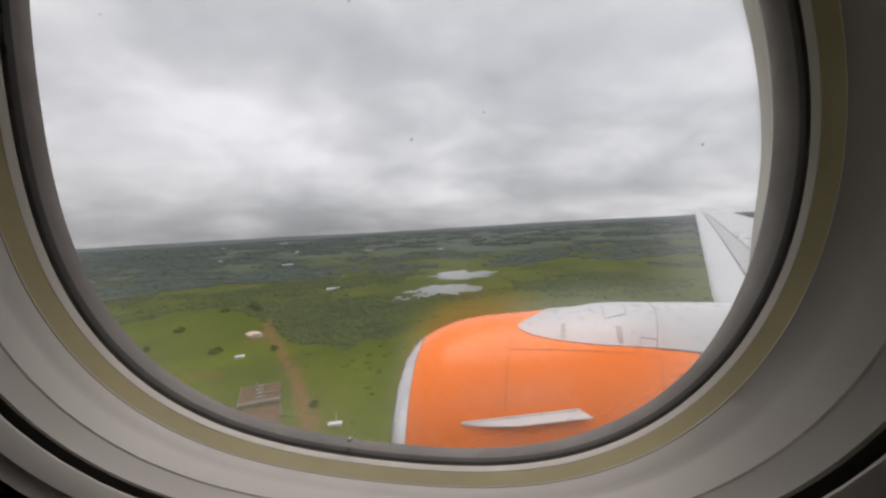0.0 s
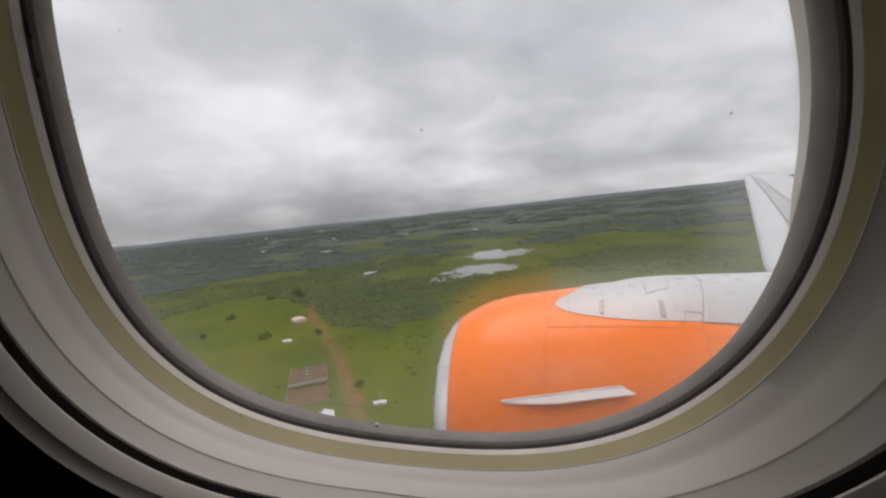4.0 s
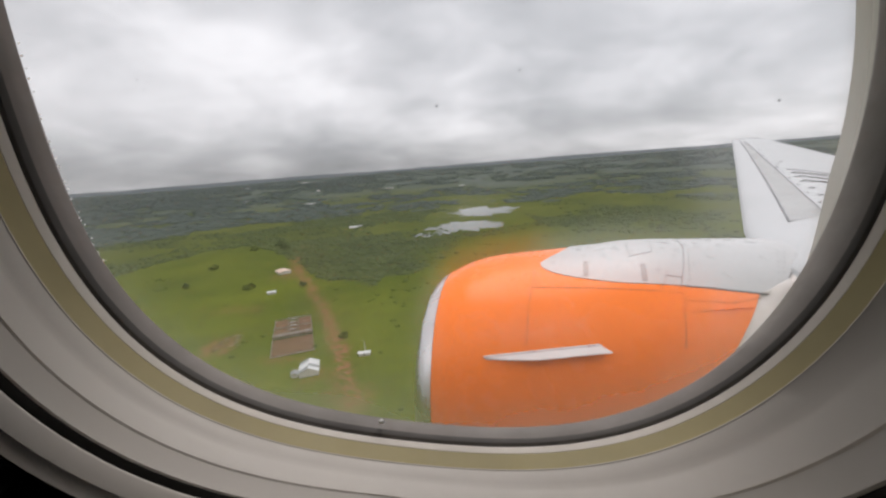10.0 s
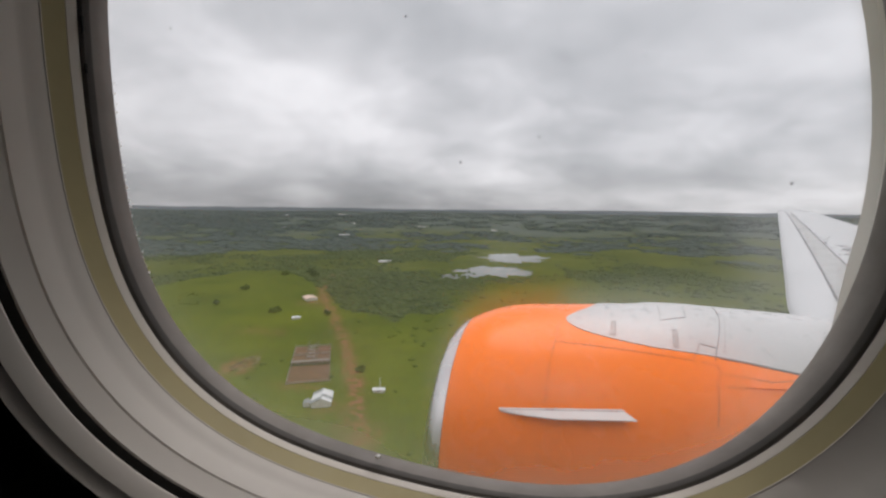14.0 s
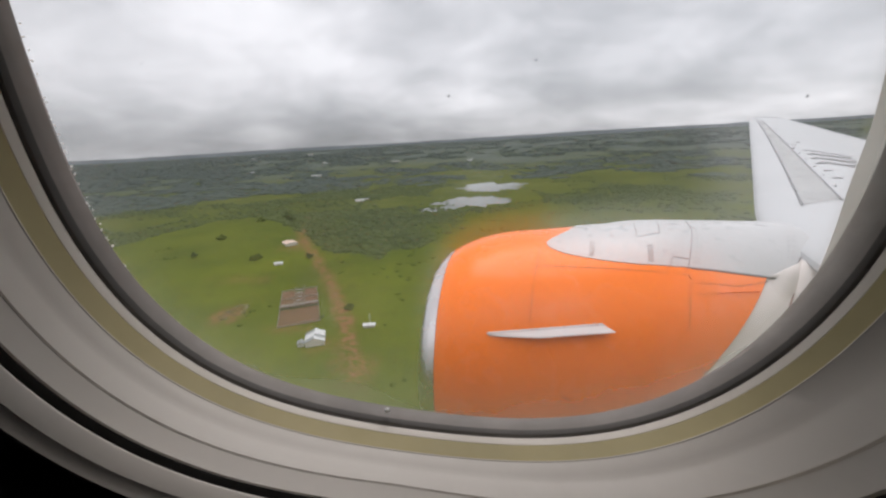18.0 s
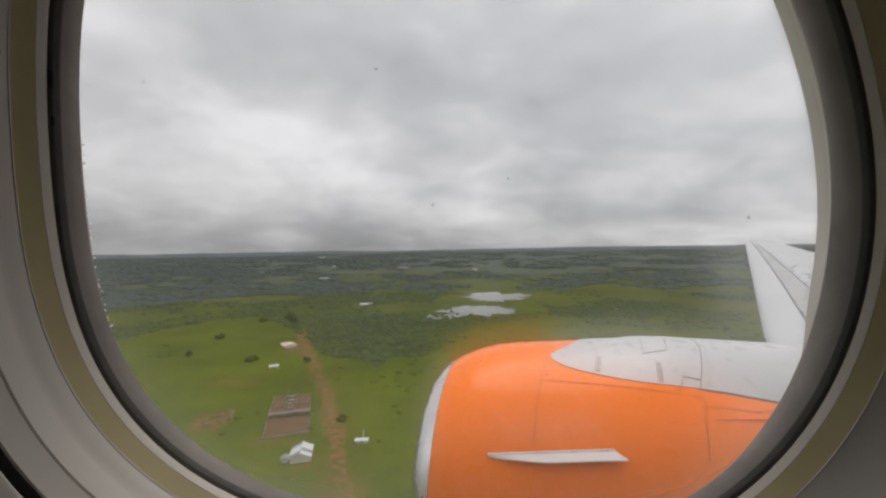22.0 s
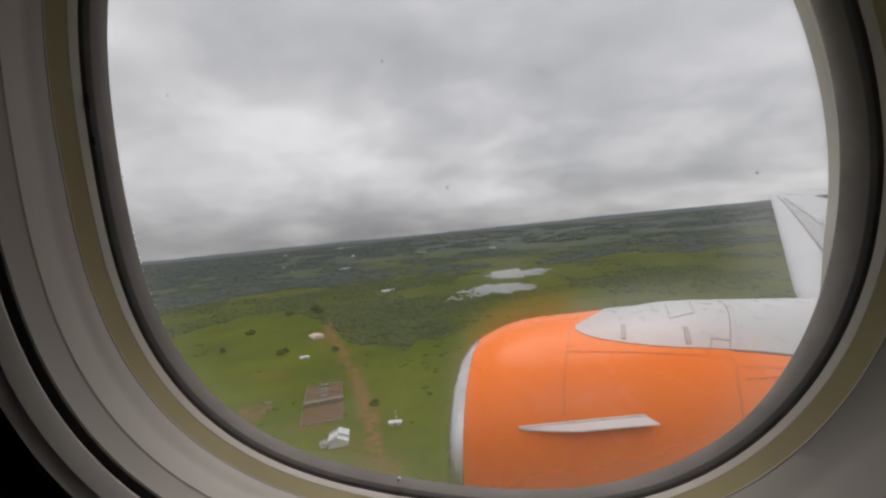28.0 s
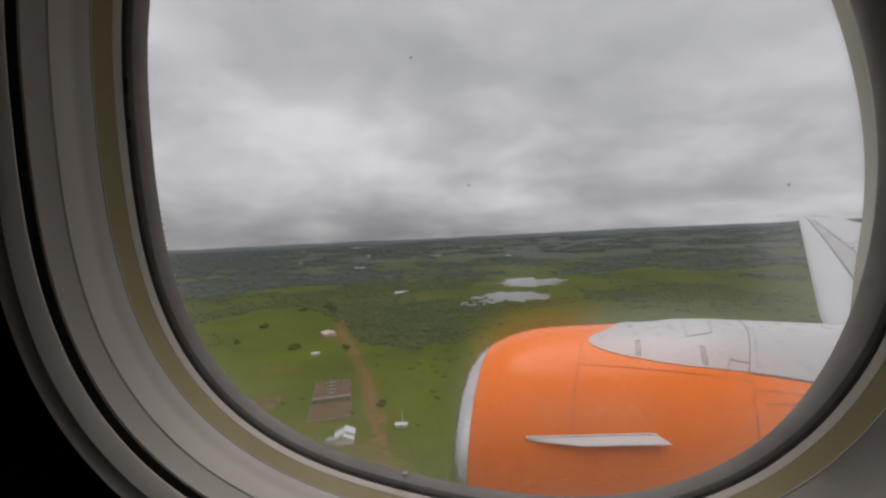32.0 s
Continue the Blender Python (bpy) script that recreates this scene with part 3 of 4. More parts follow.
def wing_line(name, pts, w, mat, parent, label="", lift=0.006):
    """A thin raised line on the upper skin through points (y, chord)."""
    rows, dense = [], []
    for (ya, ca), (yb, cb) in zip(pts, pts[1:]):
        dense += [(ya + (yb - ya) * k / 6, ca + (cb - ca) * k / 6) for k in range(6)]
    dense = [wing_pt(*p) for p in dense + [pts[-1]]]
    for k, p in enumerate(dense):
        a, b = dense[max(0, k - 1)], dense[min(len(dense) - 1, k + 1)]
        ln = hypot(b[0] - a[0], b[1] - a[1]) or 1
        nx, ny = -(b[1] - a[1]) / ln * w / 2, (b[0] - a[0]) / ln * w / 2
        rows.append([(p[0] + s * nx, p[1] + s * ny, p[2] + h) for s, h in ((-1, -0.01), (-1, lift), (1, lift), (1, -0.01))])
    v, f = grid(rows)
    return mesh_object(name, v, f, mat, parent, label, smooth=False)


wing_line("slat_joint", [(3.6, 0.125), (11.4, 0.18), (12.55, 0.19)], 0.015, M_MARK, wing, "dark slat joint")
wing_line("spar_joint", [(3.6, 0.235), (9.9, 0.252), (11.6, 0.262)], 0.016, M_MARK, wing, "dark skin joint")
wing_line("tip_joint", [(12.45, 0.03), (12.45, 0.8)], 0.03, M_MARK, wing, "dark tip joint")
wing_strip("slat_bay", (3.62, 0.181), (11.3, 0.222), (0.31, 0.09), M_SLATBAY, wing, "weathered grey skin between joints", lift=0.003)
# one long looping line of anti-slip paint, running to and fro along the chord
loops = []
for k in range(4):
    ya, yb, ca, cb = 6.30 - 0.34 * k, 5.70 - 0.28 * k, 0.300 + 0.004 * (k % 2) - 0.006 * k, 0.47 - 0.012 * k
    for t in range(7):
        u = t / 6
        loops.append((ya + (yb - ya) * u + 0.07 * sin(pi * u), ca + (cb - ca) * u))
    loops.append((yb - 0.10, cb + 0.012))
    if k < 3:
        for t in range(6):
            u = 1 - t / 6
            loops.append((ya - 0.16 + (yb - ya) * u - 0.05 * sin(pi * u), ca + 0.006 + (cb - ca) * u * 0.97))
wing_line("walkway_line", loops, 0.016, M_FAINT, wing, "thin looping dark walkway line")
for y0, c0 in ((6.95, 0.27), (7.2, 0.32), (4.85, 0.28), (4.45, 0.28), (8.2, 0.24), (9.3, 0.30), (6.6, 0.24)):
    wing_line("access_mark", [(y0, c0), (y0 - 0.03, c0 + 0.03)], 0.05, M_FAINT, wing, "small dark access mark", lift=0.005)
for y0, c0, ln in ((8.9, 0.20, 0.25), (7.6, 0.19, 0.3), (7.1, 0.23, 0.35), (6.2, 0.17, 0.3), (4.9, 0.20, 0.2), (3.8, 0.22, 0.1)):
    wing_line("stain", [(y0, c0), (y0 - ln * 0.5, c0 + 0.006), (y0 - ln, c0 - 0.002)], 0.035, M_SLATBAY, wing, "grey weather stain", lift=0.0045)

# pylon between engine and wing
pyl = thing("pylon", "white engine pylon joining the nacelle to the wing", "engine pylon")
rows = []
for x, zt, hw, dep in ((1.70, EZ + 0.86, 0.20, 0.25), (1.98, EZ + 0.905, 0.27, 0.4), (2.3, -0.885, 0.28, 0.5), (2.7, -0.92, 0.29, 0.5), (3.1, -0.91, 0.36, 0.5), (3.6, -0.94, 0.38, 0.5), (4.4, -1.0, 0.25, 0.4)):
    row = []
    for j in range(24):
        a = 2 * pi * j / 24
        sx, sz = cos(a), sin(a)
        row.append((x, EY + hw * (abs(sx) ** 0.75) * (1 if sx > 0 else -1), zt - dep / 2 + dep / 2 * (abs(sz) ** 0.75) * (1 if sz > 0 else -1)))
    rows.append(row)
v, f = grid(rows, closed_u=True)
mesh_object("pylon_skin", v, f, M_WHITE, pyl)

# small details on the cowl
for x, d in ((0.978, 68.5), (1.357, 63.2)):
    cowl_strip("vent_frame", [(x + 0.022, d + 4.4), (x - 0.026, d - 4.4), (x + 0.000, d - 4.6), (x + 0.048, d + 4.2), (x + 0.022, d + 4.4)], 0.003, M_FAINT, fairing, "thin dark vent outline", lift=None)
    cowl_strip("vent_slot", [(x + 0.029, d + 3.0), (x - 0.009, d - 3.8)], 0.008, M_SLATBAY, fairing, "grey vent slot", lift=None)
cowl_strip("hatch_outline", [(1.43, 88.8), (1.344, 74.1), (1.526, 76.1), (1.62, 90)], 0.003, M_FAINT, fairing, "thin dark hatch outline", lift=None)
cowl_strip("fairing_joint", [(1.86, 92), (1.776, 77.8), (1.691, 67.6), (1.60, 58.0), (1.565, 54.0)], 0.003, M_FAINT, fairing, "dark fairing joint", lift=None)
cowl_strip("hatch_outline", [(1.425, 54.0), (1.47, 57.5), (1.509, 60.9), (1.608, 59.6)], 0.003, M_FAINT, fairing, "thin dark hatch outline", lift=None)
cowl_strip("drain_fin", [(1.718, 43.8), (1.88, 44.6), (2.02, 45.4)], 0.008, M_ORANGE, engine, "slim orange fin", lift=0.012)
for x, d in ((0.47, 33.3), (0.50, 33.3), (0.67, 33.5), (0.84, 33.7), (0.87, 33.7)):
    bm = bmesh.new()
    bmesh.ops.create_icosphere(bm, subdivisions=1, radius=0.005, matrix=Matrix.Translation(cowl(x, d - 0.7, 0.010)))
    part("bolt", bm, M_SEAM, strake, "dark strake bolt")
for x, d in ((0.62, 8), (1.02, 9), (1.10, 7), (0.66, 5)):
    cowl_strip("scuff", [(x, d), (x + 0.06, d - 1.5)], 0.012, M_SCUFF, engine, "dark oil scuff", lift=0.001)
for k in range(9):
    x, d = 1.80 - 0.0225 * k, 80 - 2.75 * k
    rv = bmesh.new()
    bmesh.ops.create_icosphere(rv, subdivisions=1, radius=0.004, matrix=Matrix.Translation(cowl(x + 0.03, d, lift_at(x + 0.03, d) + 0.001)))
    part("rivet", rv, M_MARK, fairing)

for k in range(5):
    for x, d in ((2.47 - 0.026 * k, 75 - 2.9 * k), (2.52 - 0.030 * k, 75 - 2.9 * k)):
        rv = bmesh.new()
        bmesh.ops.create_icosphere(rv, subdivisions=1, radius=0.005, matrix=Matrix.Translation(cowl(x, d, lift_at(x, d) + 0.001)))
        part("rivet", rv, M_MARK, fairing)
for k in range(16):
    y0 = 11.6 - 0.5 * k
    for c0 in (0.165 - 0.0023 * k, 0.27 - 0.0008 * k):
        rv = bmesh.new()
        bmesh.ops.create_icosphere(rv, subdivisions=1, radius=0.014, matrix=Matrix.Translation(wing_pt(y0, c0)))
        part("fastener", rv, M_FAINT, wing)
cowl_strip("fairing_gap", [(x, along(FAIR_LOW, x) - 0.25) for x in (1.60, 1.8, 2.0, 2.2, 2.4)], 0.007, M_MARK, fairing, "dark gap under the fairing", lift=0.004)
for x, d in ((0.61, 62.6), (0.625, 63.4), (0.60, 49.0)):
    rv = bmesh.new()
    bmesh.ops.create_icosphere(rv, subdivisions=1, radius=0.004, matrix=Matrix.Translation(cowl(x, d, 0.001)))
    part("screw", rv, M_SEAM, engine)

# ------------------------------------------------------------------ window pane and its small dirt
mp = bpy.data.materials.new("dusty_acrylic_pane")
mp.use_nodes = True
pn, pl = mp.node_tree.nodes, mp.node_tree.links
pn.clear()
p_out, p_mix, p_mix2 = pn.new("ShaderNodeOutputMaterial"), pn.new("ShaderNodeMixShader"), pn.new("ShaderNodeMixShader")
p_tr, p_tl, p_gl = pn.new("ShaderNodeBsdfTransparent"), pn.new("ShaderNodeBsdfTranslucent"), pn.new("ShaderNodeBsdfGlossy")
p_tl.inputs[0].default_value = (0.92, 0.90, 0.86, 1)
p_gl.inputs["Roughness"].default_value = 0.02
p_tc, p_n = pn.new("ShaderNodeTexCoord"), pn.new("ShaderNodeTexNoise")
p_n.inputs["Scale"].default_value, p_n.inputs["Detail"].default_value = 14.0, 5.0
p_at = pn.new("ShaderNodeAttribute")
p_at.attribute_name = "film"
p_m = pn.new("ShaderNodeMath")
p_m.operation = "MULTIPLY"
p_r = pn.new("ShaderNodeMapRange")
p_r.inputs["From Min"].default_value, p_r.inputs["From Max"].default_value = 0.3, 0.7
p_r.inputs["To Min"].default_value, p_r.inputs["To Max"].default_value = 0.75, 1.25
pl.new(p_tc.outputs["Object"], p_n.inputs["Vector"])
pl.new(p_n.outputs[0], p_r.inputs[0])
pl.new(p_r.outputs[0], p_m.inputs[0])
pl.new(p_at.outputs["Fac"], p_m.inputs[1])
pl.new(p_m.outputs[0], p_mix.inputs[0])
pl.new(p_tr.outputs[0], p_mix.inputs[1])
pl.new(p_tl.outputs[0], p_mix.inputs[2])
# fine scratches and the film between the panes spread part of the light that comes through
p_rf, p_mix3 = pn.new("ShaderNodeBsdfRefraction"), pn.new("ShaderNodeMixShader")
p_rf.inputs["IOR"].default_value, p_rf.inputs["Roughness"].default_value = 1.12, 0.55
p_mix3.inputs[0].default_value = 0.17
pl.new(p_mix.outputs[0], p_mix3.inputs[1])
pl.new(p_rf.outputs[0], p_mix3.inputs[2])
p_fr = pn.new("ShaderNodeFresnel")
p_fr.inputs[0].default_value = 1.15
pl.new(p_fr.outputs[0], p_mix2.inputs[0])
pl.new(p_mix3.outputs[0], p_mix2.inputs[1])
pl.new(p_gl.outputs[0], p_mix2.inputs[2])
pl.new(p_mix2.outputs[0], p_out.inputs[0])

rows, film = [], []
for k, t in enumerate((0.0, 0.3, 0.55, 0.72, 0.82, 0.88, 0.93, 0.97, 1.0)):
    row = []
    for (x, y, z) in ring(EDGE_B, 0.016, -0.0312, -0.0055, 96):
        row.append((x * t - 0.0055 * (1 - t), WIN_Y + LEAN * z * t + 0.0312, z * t))
        rim = max(0.0, (t - 0.72) / 0.28)
        low = max(0.0, -z / 0.19)
        film.append(0.030 + rim ** 2 * (0.035 + 0.05 * low) + 0.05 * min(1.0, max(0.0, (low * t - 0.52) / 0.36)) ** 2)
    rows.append(row)
v, f = grid(rows, closed_u=True)
pane = mesh_object("pane", v, f, mp, window, "clear acrylic pane with a dusty film near its rim")
pa = pane.data.attributes.new("film", "FLOAT", "POINT")
pa.data.foreach_set("value", film)
pane.visible_shadow = False


def crumb(name, x, z, q, r, mat, label, flat=1.0, on=None):
    bm = bmesh.new()
    bmesh.ops.create_icosphere(bm, subdivisions=1, radius=r)
    for vv in bm.verts:
        vv.co *= random.uniform(0.7, 1.25)
        vv.co.y *= flat
    ob = part(name, bm, mat, on or pane, label)
    ob.location = (x, WIN_Y + LEAN * z - q, z)


random.seed(4)
for x, z, r in ((-0.147, 0.045, 0.0011), (-0.033, 0.048, 0.0012), (-0.007, -0.017, 0.0012), (0.030, -0.005, 0.0009), (-0.106, 0.043, 0.0007), (-0.113, 0.082, 0.0009), (0.146, -0.026, 0.0014), (-0.135, 0.003, 0.0007), (-0.133, -0.001, 0.0006), (0.075, 0.030, 0.0006)):
    crumb("dirt_speck", x, z, -0.0300, r * 0.60, M_DIRT, "tiny dark dirt speck", 0.35)
for x, z, r in ((-0.0455, -0.1625, 0.0017), (-0.0605, -0.1645, 0.0009), (-0.0355, -0.1735, 0.0010)):
    crumb("paint_crumb", x, z, -0.004, r, M_SPECK, "tiny white crumb on the gasket", on=gasket)
for k in range(44):
    z = 0.02 - 0.125 * k / 43 + random.uniform(-0.002, 0.002)
    th = atan2(z, -0.18)
    rr = rounded(EDGE_B, th % (2 * pi)) + 0.0103
    crumb("water_bead", rr * cos(th) - 0.0055 + 0.0012 + random.uniform(0, 0.0016), z, -0.0300, random.uniform(0.0003, 0.0007), M_BEAD, "tiny pale water bead", 0.5)
for z, ln in ((0.035, 0.009), (0.018, 0.005)):
    bm = bmesh.new()
    box_bm(bm, (0.0009, 0.0012, ln * 0.8), bevel=0.0003)
    ob = part("gasket_tear", bm, M_GROOVE, gasket, "torn black nick in the gasket")
    th = atan2(z, -0.17)
    rr = rounded(EDGE_B, th % (2 * pi)) - 0.0005
    ob.location = (rr * cos(th), WIN_Y + LEAN * z + 0.0010, z)

# ------------------------------------------------------------------ land
GROUND = -125.0


def height(x, y):
    """Rolling ground, raised gently far out so the horizon fits the camera's view."""
    r = hypot(x, y)
    h = 3.5 * noise.noise((x / 210, y / 210, 0.3)) + 1.2 * noise.noise((x / 70, y / 70, 2.1))
    h *= smooth(150, 420, r)
    h += 9 * exp(-((x + 330) ** 2 / 120 ** 2 + (y - 640) ** 2 / 110 ** 2))
    far = smooth(1500, 4800, r)
    h += far * (104 + 8 * noise.noise((x / 900, y / 900, 5.0)))
    dl = hypot((x - LAKE[0]) / 190, (y - LAKE[1]) / 260)
    return GROUND + h * smooth(0.8, 1.6, dl) + (0 if dl > 1.6 else 0)


LAKE = (75.0, 980.0)


def field_edge(az):
    """How far the open pasture reaches in the direction az, in degrees."""
    e = along(((-62, 640), (-45, 710), (-38, 815), (-30, 890), (-26.5, 885), (-23.7, 750), (-20, 600), (-18, 520), (-11, 458), (-7, 488), (0, 520), (25, 545)), az)
    return e + 22 * noise.noise((az / 2.5, 0.7, 3.3)) + 9 * noise.noise((az / 0.7, 1.7, 3.3))


def is_wood(x, y):
    """How wooded the land is, 0 to 1."""
    r, az = hypot(x, y), math.degrees(atan2(x, y))
    edge = field_edge(az)
    if r < edge:
        return 0.0
    n = noise.noise((x / 230, y / 230, 7.7)) + 0.45 * noise.noise((x / 75, y / 75, 1.7))
    if r > 1400:
        n += 0.5 * noise.noise((x / 620, y / 620, 3.1))
    if hypot((x - LAKE[0]) / 150, (y - LAKE[1]) / 260) < 0.75 + 0.35 * n:
        return 0.0
    left = smooth(2, -14, az) * smooth(1080, 760, r) + 0.42 * smooth(-14, -28, az) * smooth(700, 1100, r)
    far = 0.12 * smooth(1200, 2600, r)
    return smooth(-0.32, 0.50, n + 0.85 * left + far - 0.08 * smooth(-4, 10, az) * smooth(1300, 800, r))


def soil_at(x, y):
    """How bare the soil is, 0 to 1: trampled ground round the farm and a few worn patches."""
    s = 0.0
    for cx, cy, a, b, turn, k in ((-120, 268, 24, 12, 20, 0.35), (-90, 240, 16, 14, 20, 0.3), (-184, 303, 15, 26, 20, 0.75), (-218, 396, 40, 12, -10, 0.3), (-205, 525, 24, 34, 25, 0.5), (-62, 210, 16, 30, 20, 0.3)):
        c, sn = cos(radians(turn)), sin(radians(turn))
        dx, dy = (x - cx) * c + (y - cy) * sn, -(x - cx) * sn + (y - cy) * c
        d = hypot(dx / a, dy / b) + 0.5 * noise.noise((x / 14, y / 14, 6.0))
        s = max(s, k * smooth(1.15, 0.45, d))
    # the worn dirt road past the farm
    for (xa, ya), (xb, yb) in zip(ROAD, ROAD[1:]):
        t = max(0.0, min(1.0, ((x - xa) * (xb - xa) + (y - ya) * (yb - ya)) / ((xb - xa) ** 2 + (yb - ya) ** 2)))
        d = hypot(x - xa - t * (xb - xa), y - ya - t * (yb - ya)) / 9 + 0.45 * noise.noise((x / 18, y / 18, 9.0))
        s = max(s, 0.8 * smooth(0.9, 0.3, d))
    return s


ROAD = ((-58, 205), (-82, 274), (-101, 325), (-137, 410), (-182, 499), (-224, 591), (-270, 760), (-300, 980))

m = Nodes("grassland_and_scrub", 0.95)


def land_value(name):
    a = m.n.new("ShaderNodeAttribute")
    a.attribute_name = name
    return a.outputs["Fac"]


pasture = m.mix(m.ramp(m.noise(0.010, 6, 0.62), [(0.36, 0.0), (0.64, 1.0)]), (0.070, 0.092, 0.015), (0.113, 0.132, 0.019))
pasture = m.mix(m.ramp(m.noise(0.045, 5, 0.65), [(0.50, 0.0), (0.72, 0.5)]), pasture, (0.072, 0.072, 0.020))
pasture = m.mix(m.ramp(m.noise(0.11, 5, 0.7), [(0.56, 0.0), (0.74, 0.6)]), pasture, (0.034, 0.050, 0.006))
pasture = m.mix(m.ramp(m.noise(0.5, 4, 0.7), [(0.45, 0.0), (0.75, 0.5)]), pasture, (0.036, 0.056, 0.005))
scrub = m.mix(m.ramp(m.noise(0.05, 6, 0.7), [(0.4, 0.0), (0.62, 1.0)]), (0.046, 0.060, 0.026), (0.068, 0.084, 0.032))
# greyer mottled tones mixed in with distance; haze put into the pasture colour
hazed_land = m.mix(m.ramp(m.noise(0.006, 6, 0.6), [(0.38, 0.0), (0.62, 1.0)]), (0.074, 0.086, 0.028), (0.108, 0.118, 0.036))
hazed_land = m.mix(m.ramp(m.noise(0.022, 5, 0.65), [(0.48, 0.0), (0.70, 0.75)]), hazed_land, (0.052, 0.064, 0.028))
pasture = m.mix(land_value("mid_haze"), pasture, hazed_land)
# far ground tinted blue-grey; distance haze painted into its colour
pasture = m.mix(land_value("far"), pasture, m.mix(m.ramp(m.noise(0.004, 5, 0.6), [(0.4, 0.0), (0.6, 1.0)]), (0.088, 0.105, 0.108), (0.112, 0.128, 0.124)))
bare = m.mix(m.ramp(m.noise(0.22, 5, 0.7), [(0.40, 0.0), (0.58, 1.0)]), pasture, (0.27, 0.108, 0.074))
c = m.mix(land_value("wood"), pasture, scrub)
c = m.mix(land_value("soil"), c, bare)
m.base(c).bump(m.noise(0.2, 5, 0.7), 0.5, 1.5)
m.bsdf.inputs["Specular IOR Level"].default_value = 0.0
M_GRASS = m.mat

azs = [-180 + 6 * k for k in range(19)] + [-66 + 0.75 * k for k in range(160)] + [54 + 6 * k for k in range(21)]
rings = [0.0, 60.0] + [110 * (4900 / 110) ** (k / 150) for k in range(151)]
rows, woods, mid_hazes, soils, far_hazes = [], [], [], [], []
for r in rings:
    row = []
    for az in azs:
        x, y = r * sin(radians(az)), r * cos(radians(az))
        row.append((x, y, height(x, y)))
        woods.append(is_wood(x, y))
        far_hazes.append(0.85 * smooth(1300, 2800, r + 500 * noise.noise((x / 700, y / 700, 8.8))))
        soils.append(soil_at(x, y) if r < 800 else 0.0)
        mid_hazes.append(0.92 * smooth(480, 1150, r + 300 * noise.noise((x / 260, y / 260, 4.4))))
    rows.append(row)
v, f = grid(rows, closed_u=True)
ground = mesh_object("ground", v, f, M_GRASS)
tagged(ground, "green rolling pasture and scrubland reaching the horizon", "ground", kind="structure")
ca = ground.data.attributes.new("wood", "FLOAT", "POINT")
ca.data.foreach_set("value", woods)
cd = ground.data.attributes.new("mid_haze", "FLOAT", "POINT")
cd.data.foreach_set("value", mid_hazes)
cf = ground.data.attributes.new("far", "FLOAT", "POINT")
cf.data.foreach_set("value", far_hazes)
cs = ground.data.attributes.new("soil", "FLOAT", "POINT")
cs.data.foreach_set("value", soils)

# added backdrop ridge; its blue tint and faint glow paint haze along the horizon
m = Nodes("haze_blue_backdrop", 1.0)
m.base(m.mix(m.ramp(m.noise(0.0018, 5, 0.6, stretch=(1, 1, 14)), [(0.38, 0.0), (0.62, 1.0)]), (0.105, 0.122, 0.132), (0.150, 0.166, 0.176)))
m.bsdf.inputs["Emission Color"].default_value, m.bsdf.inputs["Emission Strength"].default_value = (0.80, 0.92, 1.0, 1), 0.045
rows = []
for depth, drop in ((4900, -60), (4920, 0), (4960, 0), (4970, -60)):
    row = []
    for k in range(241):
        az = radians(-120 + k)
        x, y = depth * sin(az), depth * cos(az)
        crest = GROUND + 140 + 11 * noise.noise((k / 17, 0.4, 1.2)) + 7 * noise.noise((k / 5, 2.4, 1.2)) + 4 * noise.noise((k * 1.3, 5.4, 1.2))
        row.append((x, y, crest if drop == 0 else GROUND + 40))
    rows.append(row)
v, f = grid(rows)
tagged(mesh_object("backdrop_ridge", v, f, m.mat), "added backdrop ridge along the horizon, blue-grey and faintly glowing like haze", "hills", kind="structure")

# lake
mw = Nodes("grey_lake_water", 0.12)
mw.base(mw.mix(mw.ramp(mw.noise(0.02, 4), [(0.4, 0.0), (0.65, 1.0)]), (0.07, 0.08, 0.075), (0.11, 0.11, 0.10))).bump(mw.noise(0.6, 3), 0.15, 0.2)
M_WATER = mw.mat


def pond(name, cx, cy, a, b, turn, seed, label):
    pts = []
    for k in range(144):
        th = 2 * pi * k / 144
        r = 1 + 0.40 * noise.noise((cos(th) * 1.5, sin(th) * 1.5, seed)) + 0.34 * noise.noise((cos(th) * 3.4, sin(th) * 3.4, seed + 3)) + 0.34 * noise.noise((cos(th) * 7, sin(th) * 7, seed + 5)) + 0.12 * noise.noise((cos(th) * 19, sin(th) * 19, seed))
        x, y = a * r * cos(th), b * r * sin(th)
        pts.append((cx + x * cos(turn) - y * sin(turn), cy + x * sin(turn) + y * cos(turn)))
    zs = max(height(*p) for p in pts) + 0.35
    v = [(x, y, zs) for x, y in pts] + [(x, y, zs - 4) for x, y in pts]
    n = len(pts)
    f = [tuple(range(n))] + [(k, n + k, n + (k + 1) % n, (k + 1) % n) for k in range(n)]
    ob = mesh_object(name, v, f, M_WATER, smooth=False)
    return tagged(ob, label, "water", kind="structure")


pond("water_far_pool", 116, 1092, 88, 92, 0.1, 2.0, "pale grey lake between fields and woods")
pond("water_near_pool", 42, 846, 78, 66, -0.25, 5.0, "pale grey shallow arm of the lake")
pond("water_side_arm", -22, 772, 42, 26, 0.45, 8.0, "narrow pale arm of the lake")

# ------------------------------------------------------------------ woods
rng = np.random.default_rng(7)


def crown_mesh():
    bm = bmesh.new()
    bmesh.ops.create_icosphere(bm, subdivisions=1, radius=1.0)
    vs = np.array([v.co[:] for v in bm.verts])
    fs = np.array([[v.index for v in f.verts] for f in bm.faces])
    bm.free()
    return vs, fs


CV, CF = crown_mesh()


